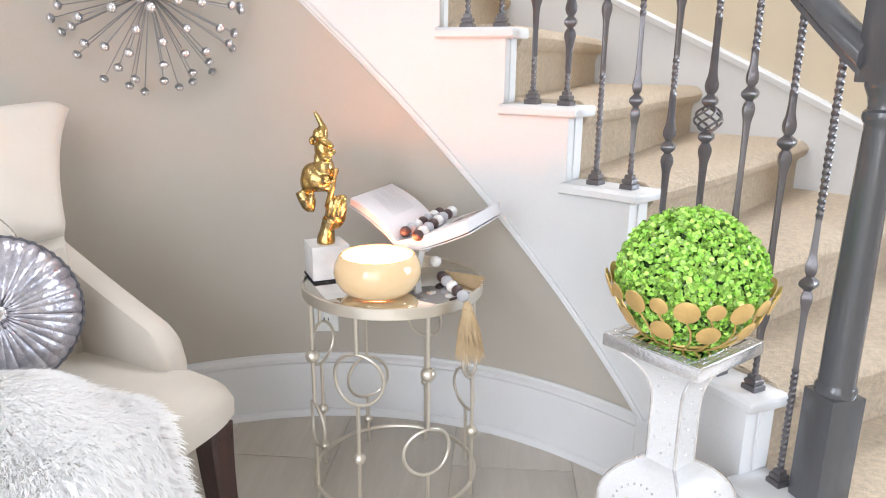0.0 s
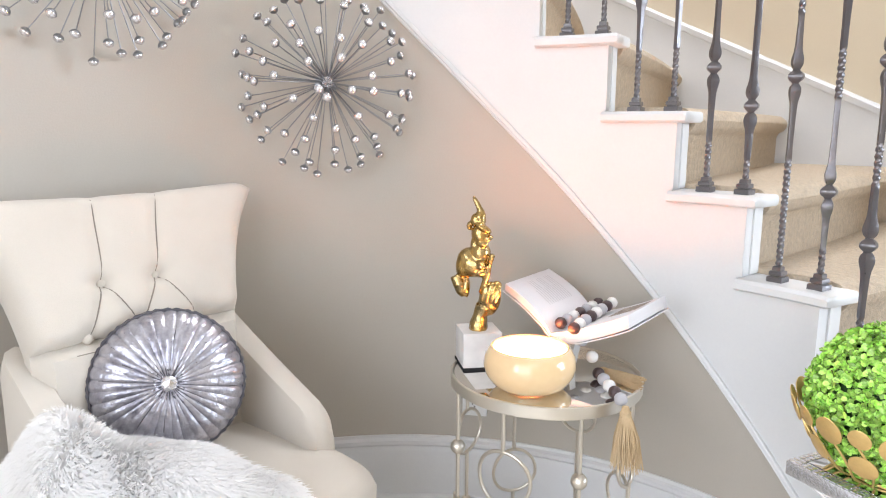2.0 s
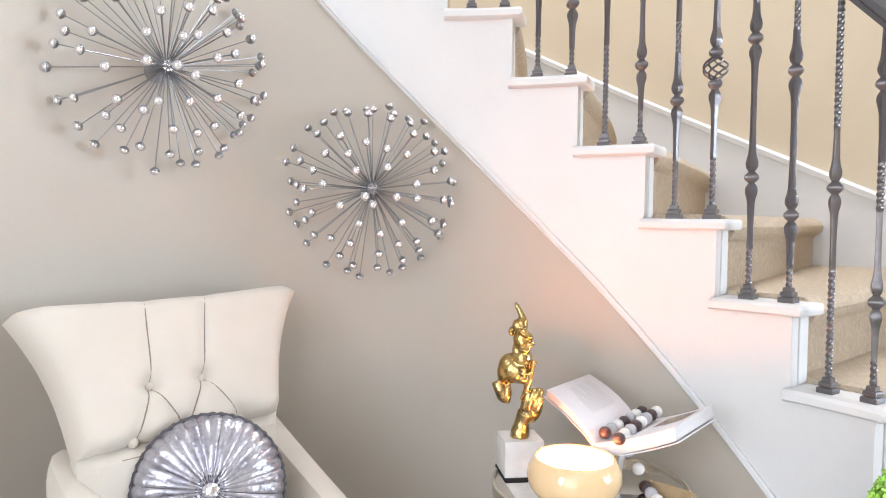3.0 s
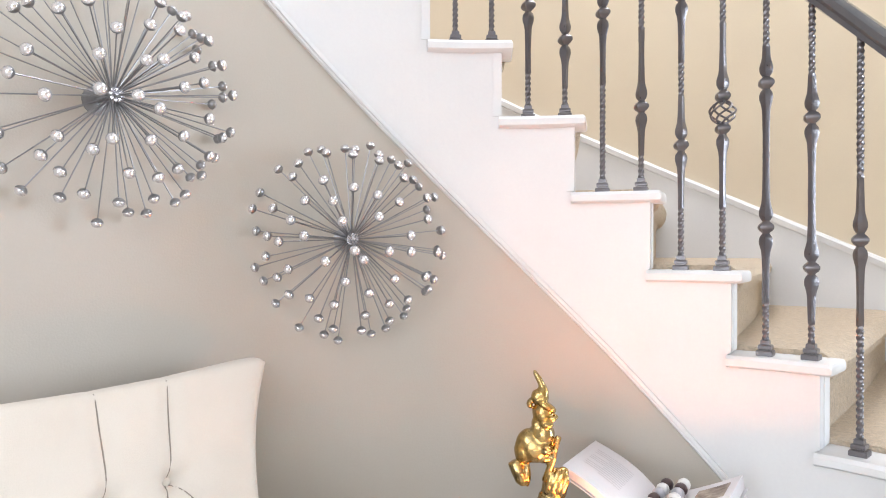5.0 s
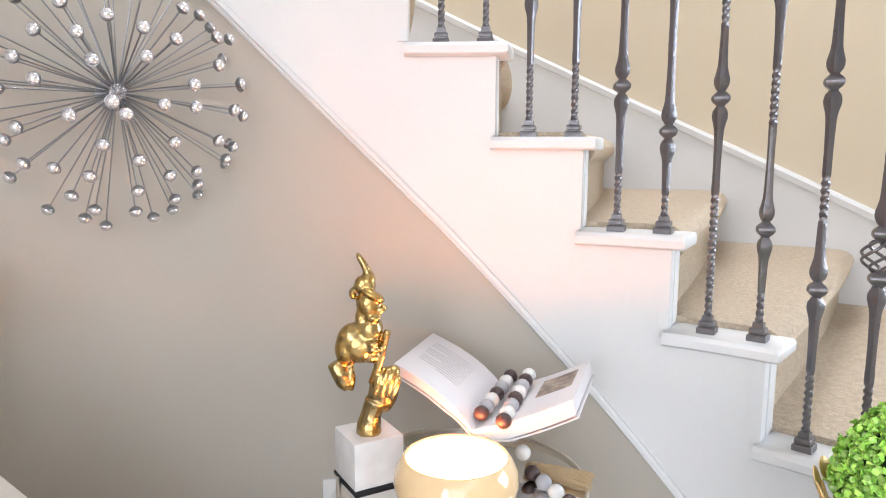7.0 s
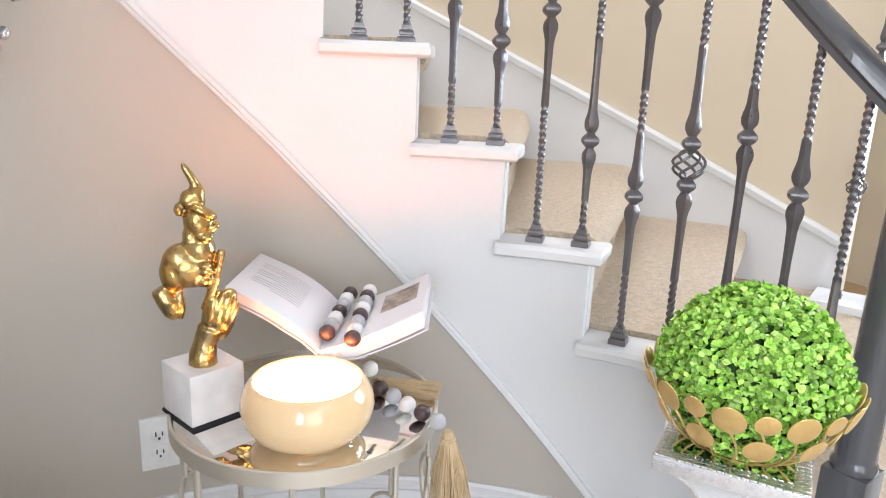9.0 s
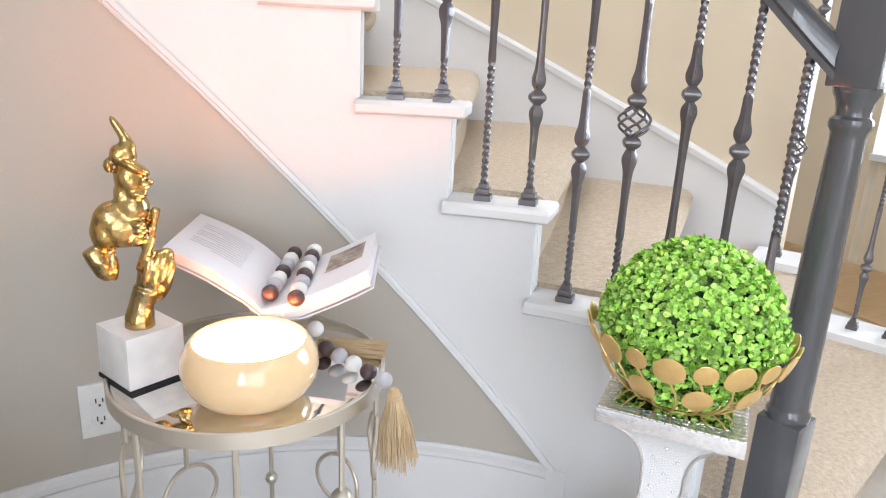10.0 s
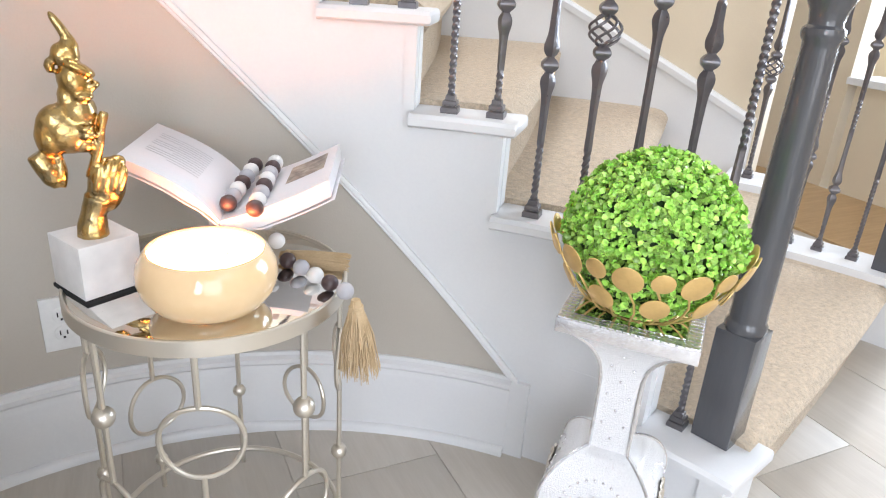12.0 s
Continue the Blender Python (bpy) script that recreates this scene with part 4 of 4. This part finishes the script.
# ---- pedestal, gold bowl and topiary ----
PED = pose(0.558, 1.413, 0, 0, 0, 40.5)
pedestal = thing("pedestal", "white crushed crystal pedestal with mirrored edges and square top", "pedestal", m=PED)


def ped_half(z):
    """Half width up the pedestal: flared foot, round drum, slim neck, trumpet top."""
    if z > 0.40:
        return 0.032 + 0.066 * ((z - 0.40) / 0.132) ** 3
    if z > 0.118:
        c = (z - 0.202) / 0.0975
        return max(0.032, 0.096 * math.sqrt(max(0.0, 1 - c * c)))
    return 0.045 + 0.05 * (1 - z / 0.118) ** 2


zs = [0.118 * i / 8 for i in range(8)] + [0.118 + 0.19 * i / 26 for i in range(27)] + [0.31, 0.36] + [0.40 + 0.132 * i / 16 for i in range(17)]
bm = bmesh.new()
rings_to_mesh(bm, [[(a * ped_half(z), b * ped_half(z), z) for a, b in ((-1, -1), (1, -1), (1, 1), (-1, 1))] for z in zs])
part("body", bm, SPARKLE, pedestal, smooth=True)
for a, b in ((-1, -1), (1, -1), (1, 1), (-1, 1)):
    bm = bmesh.new()
    tube(bm, [(a * ped_half(z), b * ped_half(z), z) for z in zs if z > 0.05], 0.0032, 5)
    part("edge_strip", bm, SILVER, pedestal, "thin mirrored edge strip")
bm = bmesh.new()
box(bm, -0.105, 0.105, -0.105, 0.105, 0.530, 0.554, 0.0015)
topp = part("top_plate", bm, SILVER, pedestal, "square top edged with mirror mosaic")
bm = bmesh.new()
box(bm, -0.082, 0.082, -0.082, 0.082, 0.553, 0.5565, 0.001)
part("mirror_inset", bm, MIRROR, topp)
for t in range(-9, 10):
    for sx, sy, ax in ((0, -1, 0), (0, 1, 0), (-1, 0, 1), (1, 0, 1)):
        for row in (0, 1):
            o = 0.089 + 0.010 * row
            x, y = (t * 0.0108, sy * o) if ax == 0 else (sx * o, t * 0.0108)
            me = SHARED.get("mosaic")
            if me is None:
                def mosaic():
                    q = bmesh.new()
                    return box(q, -0.0046, 0.0046, -0.0046, 0.0046, 0, 0.0028, 0.0008)
                me = shared("mosaic", mosaic, SILVER)
            child("mosaic_tile", me, topp, pose(x, y, 0.5535, (t * 37 % 7) - 3, (t * 53 % 7) - 3, 0))
for face in range(4):
    for i in range(7):
        z = 0.485 - 0.028 * i
        for x in ((-0.018, 0.018) if i % 2 else (0.0,)):
            q = shared("stud", lambda: ball(bmesh.new(), (0, 0, 0), 0.0026, 8, 5), CRYSTAL)
            child("stud", q, pedestal, pose(0, 0, 0, 0, 0, 90 * face) @ pose(x, -ped_half(z) - 0.0006, z))
    # round medallion on the swelling body
    for j in range(26):
        a = 2 * math.pi * j / 26
        child("stud", SHARED["stud"], pedestal, pose(0, 0, 0, 0, 0, 90 * face) @ pose(0.058 * math.cos(a), -ped_half(0.202 + 0.058 * math.sin(a)) - 0.0006, 0.202 + 0.058 * math.sin(a)))
    bm = bmesh.new()
    rings = []
    for r, h in ((0.034, 0.0), (0.033, 0.003), (0.024, 0.005), (0.020, 0.003), (0.014, 0.007), (0.006, 0.009), (0.001, 0.0095)):
        ring = []
        for j in range(64):
            a = 2 * math.pi * j / 64
            q = r * (1 + 0.14 * math.cos(8 * a))
            ring.append((q * math.cos(a), -0.0945 - h - 0.0015 * math.cos(16 * a) * (r > 0.01), 0.202 + q * math.sin(a)))
        rings.append(ring)
    rings_to_mesh(bm, rings)
    part("medallion", bm, CHAMP, pedestal, "raised champagne flower medallion").matrix_basis = pose(0, 0, 0, 0, 0, 90 * face)

GB = Matrix.Translation((0.560, 1.411, 0.5565))
gold_bowl = thing("gold_bowl", "openwork bowl of brushed gold metal discs on wires", "bowl", m=GB)


def bowl_r(z):
    return 0.058 + 0.094 * math.sqrt(max(0.0, min(1.0, z / 0.115)))


bm = bmesh.new()
tube(bm, [(0.060 * math.cos(2 * math.pi * i / 40), 0.060 * math.sin(2 * math.pi * i / 40), 0.004) for i in range(40)], 0.003, 6, True)
part("base_ring", bm, GOLDPAINT, gold_bowl)
ND = 20
for i in range(ND):
    a = 2 * math.pi * i / ND + 0.009
    big = i % 2 == 0
    zd, rd = (0.099, 0.0222) if big else (0.103, 0.0165)
    for lower in ((False, True) if i % 2 else (False,)):
        z = 0.052 if lower else zd
        r = 0.021 if lower else rd
        q = bowl_r(z) + 0.002
        slope = math.atan2(bowl_r(z + 0.01) - bowl_r(z - 0.01), 0.02)
        key = "disc_%d" % round(r * 10000)
        me = shared(key, lambda: lathe(bmesh.new(), [(r - 0.001, -0.0012), (r, -0.0006), (r, 0.0006), (r - 0.001, 0.0012)], 24), GOLDPAINT)
        child("disc", me, gold_bowl, pose(0, 0, 0, 0, 0, math.degrees(a)) @ pose(q, 0, z, 0, 90 + math.degrees(slope) * 0.8, 0))
    bm = bmesh.new()
    pts = [((bowl_r(z) - 0.001) * math.cos(a + 0.10 * math.sin(z * 40)), (bowl_r(z) - 0.001) * math.sin(a + 0.10 * math.sin(z * 40)), z) for z in (0.002, 0.008, 0.018, 0.034, 0.055, 0.078, zd)]
    tube(bm, pts, 0.0019, 6)
    part("wire", bm, GOLDPAINT, gold_bowl)

topiary = thing("topiary_ball", "artificial boxwood topiary ball with small bright green leaves", "topiary", m=Matrix.Translation((0.560, 1.411, 0.668)))
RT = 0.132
# core whose near-black green puts shade behind the leaf gaps
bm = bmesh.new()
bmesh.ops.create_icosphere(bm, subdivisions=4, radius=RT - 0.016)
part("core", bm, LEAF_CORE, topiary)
r4 = random.Random(11)
verts, faces = [], []
for c in range(5400):
    z = r4.uniform(-0.86, 1)
    a = r4.uniform(0, 2 * math.pi)
    d = Vector((math.sqrt(1 - z * z) * math.cos(a), math.sqrt(1 - z * z) * math.sin(a), z))
    lump = 1 + 0.05 * noise.noise(d * 4.5)
    base = d * (RT - r4.uniform(0.0, 0.014)) * lump * (1 - 0.09 * min(1, max(0, (-d.z - 0.05) * 4)))
    for q in range(2):
        tip = (d * r4.uniform(0.05, 0.75) + Vector((r4.uniform(-1, 1), r4.uniform(-1, 1), r4.uniform(-0.7, 1)))).normalized()
        side = tip.cross(d + Vector((0.01, 0.02, 0.03))).normalized()
        nn = side.cross(tip)
        ln, w = r4.uniform(0.0082, 0.0122), r4.uniform(0.0040, 0.0057)
        k0 = len(verts)
        cup = nn * 0.0018
        pts = [base, base + tip * ln * 0.35 + side * w * 0.85 + cup, base + tip * ln * 0.72 + side * w + cup, base + tip * ln, base + tip * ln * 0.72 - side * w + cup, base + tip * ln * 0.35 - side * w * 0.85 + cup, base + tip * ln * 0.5 - cup * 0.4]
        verts += [tuple(p) for p in pts]
        faces += [(k0, k0 + 1, k0 + 6), (k0 + 1, k0 + 2, k0 + 6), (k0 + 2, k0 + 3, k0 + 6), (k0 + 3, k0 + 4, k0 + 6), (k0 + 4, k0 + 5, k0 + 6), (k0 + 5, k0, k0 + 6)]
me = bpy.data.meshes.new("leaves")
me.from_pydata(verts, [], faces)
me.materials.append(LEAF)
me.shade_smooth()
lv = new("leaves", me)
lv.parent = topiary
tagged(lv, "small rounded bright green boxwood leaves", kind="stuff")

# ---- wall sunbursts ----
def sunburst(theta, z, radius, seed, spin, label):
    """A spray of wires with crystal tips round a hub off the wall."""
    hub = at(theta, R_WALL - 0.070, z)
    ob = thing("sunburst_wall_decor", label, "wall decor", "sunbursts on the curved wall")
    ob.matrix_basis = Matrix.Translation(hub) @ pose(0, 0, 0, 0, 0, theta + 180) @ pose(0, 0, 0, 0, 90, 0) @ pose(0, 0, 0, 0, 0, spin)
    bm = bmesh.new()
    ball(bm, (0, 0, 0), 0.016, 14, 9)
    part("hub", bm, STEEL, ob)
    for i in range(9):
        a = 2 * math.pi * i / 8
        d = Vector((0.55 * math.cos(a), 0.55 * math.sin(a), 0.85)) if i < 8 else Vector((0, 0, 1))
        bm = bmesh.new()
        bmesh.ops.create_icosphere(bm, subdivisions=1, radius=0.0062)
        bmesh.ops.transform(bm, matrix=Matrix.Translation(d.normalized() * 0.019), verts=bm.verts[:])
        part("hub_crystal", bm, CRYSTAL, ob, smooth=False)
    bm = bmesh.new()
    tube(bm, [(0, 0, 0), (0, 0, -0.068)], 0.006, 8)
    lathe(bm, [(0.03, -0.0705), (0.03, -0.066), (0.008, -0.060)], 20)
    part("wall_mount", bm, STEEL, ob)
    q = random.Random(seed)

    def gem():
        b = bmesh.new()
        lathe(b, [(0.0028, -0.0074), (0.0076, -0.0055), (0.0108, -0.0014), (0.0108, 0.0022), (0.0077, 0.0066), (0.0036, 0.0088)], 9)
        return b

    def cup():
        b = bmesh.new()
        lathe(b, [(0.0018, -0.0106), (0.0070, -0.0083), (0.0102, -0.0048), (0.0112, -0.0019), (0.0115, -0.0005), (0.0104, -0.0002)], 14)
        return b
    for count, elev, ln in ((25, -3, 1.0), (22, 16, 0.95), (17, 35, 0.9), (11, 54, 0.84), (5, 74, 0.8)):
        off = q.uniform(0, 6.28)
        for i in range(count):
            a = off + 2 * math.pi * (i + q.uniform(-0.28, 0.28)) / count
            e = radians(elev + q.uniform(-6, 6))
            d = Vector((math.cos(a) * math.cos(e), math.sin(a) * math.cos(e), math.sin(e)))
            r = radius * ln * q.uniform(0.92, 1.04)
            bm = bmesh.new()
            tube(bm, [d * 0.012, d * r], 0.0014, 5)
            wire = part("wire", bm, STEEL, ob)
            mt = Matrix.Translation(d * r) @ d.to_track_quat("Z", "Y").to_matrix().to_4x4()
            child("crystal_cup", shared("crystal_cup", cup, STEEL), wire, mt)
            g = child("crystal", shared("crystal", gem, CRYSTAL), wire, mt)
    return ob


sunburst(118.5, 1.212, 0.230, 3, 10, "grey wire sunburst wall decor tipped with round crystals")
sunburst(149.0, 1.484, 0.240, 8, 40, "large grey wire sunburst with crystal tips high on the wall")

# ---- wall outlet ----
outlet = thing("wall_outlet", "white duplex wall outlet plate above the baseboard", "outlet")
oth, oz = 95.7, 0.328
outlet.matrix_basis = Matrix.Translation(at(oth, R_WALL, oz)) @ pose(0, 0, 0, 0, 0, oth - 90)
bm = bmesh.new()
box(bm, -0.036, 0.036, -0.008, 0.001, -0.058, 0.058, 0.002)
part("plate", bm, PLATE, outlet)
for dz in (-0.02, 0.02):
    bm = bmesh.new()
    lathe(bm, [(0.0165, 0), (0.0165, 0.0015), (0.0155, 0.002)], 20)
    bmesh.ops.transform(bm, matrix=pose(0, -0.0078, dz, 90, 0, 0), verts=bm.verts[:])
    sock = part("socket", bm, PLATE, outlet)
    bm = bmesh.new()
    box(bm, -0.0075, -0.0050, -0.0108, -0.0095, dz - 0.003, dz + 0.007)
    box(bm, 0.0050, 0.0075, -0.0108, -0.0095, dz - 0.003, dz + 0.006)
    box(bm, -0.002, 0.002, -0.0108, -0.0095, dz - 0.011, dz - 0.0065)
    part("slots", bm, SLOT, sock)

# ---- room beyond the stairs ----
bm = bmesh.new()
box(bm, 3.38, 3.56, -0.6, 2.98, 0, 0.575)
tagged(mesh_ob("wall_half", bm, WALL_FAR), "low cream half wall in the next room", "half wall", kind="structure")
bm = bmesh.new()
box(bm, 3.38, 3.56, 3.03, 5.0, 0, 5)
tagged(mesh_ob("wall_next_room", bm, WALL_FAR), "cream painted wall of the next room", "wall", kind="structure")
bm = bmesh.new()
box(bm, 3.34, 3.60, -0.64, 3.02, 0.575, 0.612, 0.004)
tagged(mesh_ob("trim_half_wall_cap", bm, WHITE), "white cap on the half wall", "trim", kind="structure")
TAN = material("tan wood floor", (0.50, 0.34, 0.18), 0.4, second=(0.40, 0.26, 0.13), scale=5, fine=40, stretch=(1, 8, 1))
bm = bmesh.new()
box(bm, 2.64, 3.38, 1.6, 4.9, -0.005, 0.012, 0.002)
tagged(mesh_ob("floor_next_room", bm, TAN), "tan wood floor of the next room", "floor", kind="structure")

plant = thing("trailing_plant", "small green trailing plant on the half wall", "plant", m=pose(3.40, 2.42, 0.612))
bm = bmesh.new()
lathe(bm, [(0.035, 0.0), (0.045, 0.03), (0.05, 0.08), (0.046, 0.082), (0.04, 0.07)], 20)
part("pot", bm, PLATE, plant)
r5 = random.Random(21)
bm = bmesh.new()
lverts, lfaces = [], []
for i in range(16):
    a = r5.uniform(0, 2 * math.pi)
    pts = []
    for j in range(6):
        q = j / 5
        pts.append(Vector((0.02 + 0.0 * q, 0, 0.07)) + Vector((math.cos(a) * 0.11 * q, math.sin(a) * 0.16 * q, 0.10 * q - 0.26 * q * q)))
    tube(bm, pts, 0.0015, 4)
    for j in range(1, 6):
        for sg in (-1, 1):
            p = pts[j]
            tip = Vector((r5.uniform(-1, 1), r5.uniform(-1, 1), r5.uniform(-0.4, 0.8))).normalized()
            side = tip.orthogonal().normalized()
            k0 = len(lverts)
            lverts += [tuple(p), tuple(p + tip * 0.016 + side * 0.009), tuple(p + tip * 0.032), tuple(p + tip * 0.016 - side * 0.009)]
            lfaces += [(k0, k0 + 1, k0 + 2, k0 + 3)]
part("stem", bm, LEAF, plant)
me = bpy.data.meshes.new("foliage")
me.from_pydata(lverts, [], lfaces)
me.materials.append(LEAF)
fo = new("foliage", me)
fo.parent = plant
tagged(fo, "small green leaves", kind="stuff")

# ---- floor tiles ----
TW, TL, GAP = 0.325, 0.65, 0.003
def tile():
    q = bmesh.new()
    return box(q, -TW / 2 + GAP / 2, TW / 2 - GAP / 2, -TL / 2 + GAP / 2, TL / 2 - GAP / 2, -0.008, 0.0, 0.001)


TILE_ME = shared("tile", tile, TILE)
FM = pose(1.389, 1.130, 0, 0, 0, -1.5)
for i in range(-9, 15):
    for j in range(-8, 5):
        m = FM @ pose((i + 0.5) * TW, (j + 0.5 + (0.5 * i) % 1.0) * TL, 0)
        x, y = m.translation.x, m.translation.y
        if -1.45 < x < 5.9 and -2.6 < y < 3.4:
            child("tile", TILE_ME, floor, m)
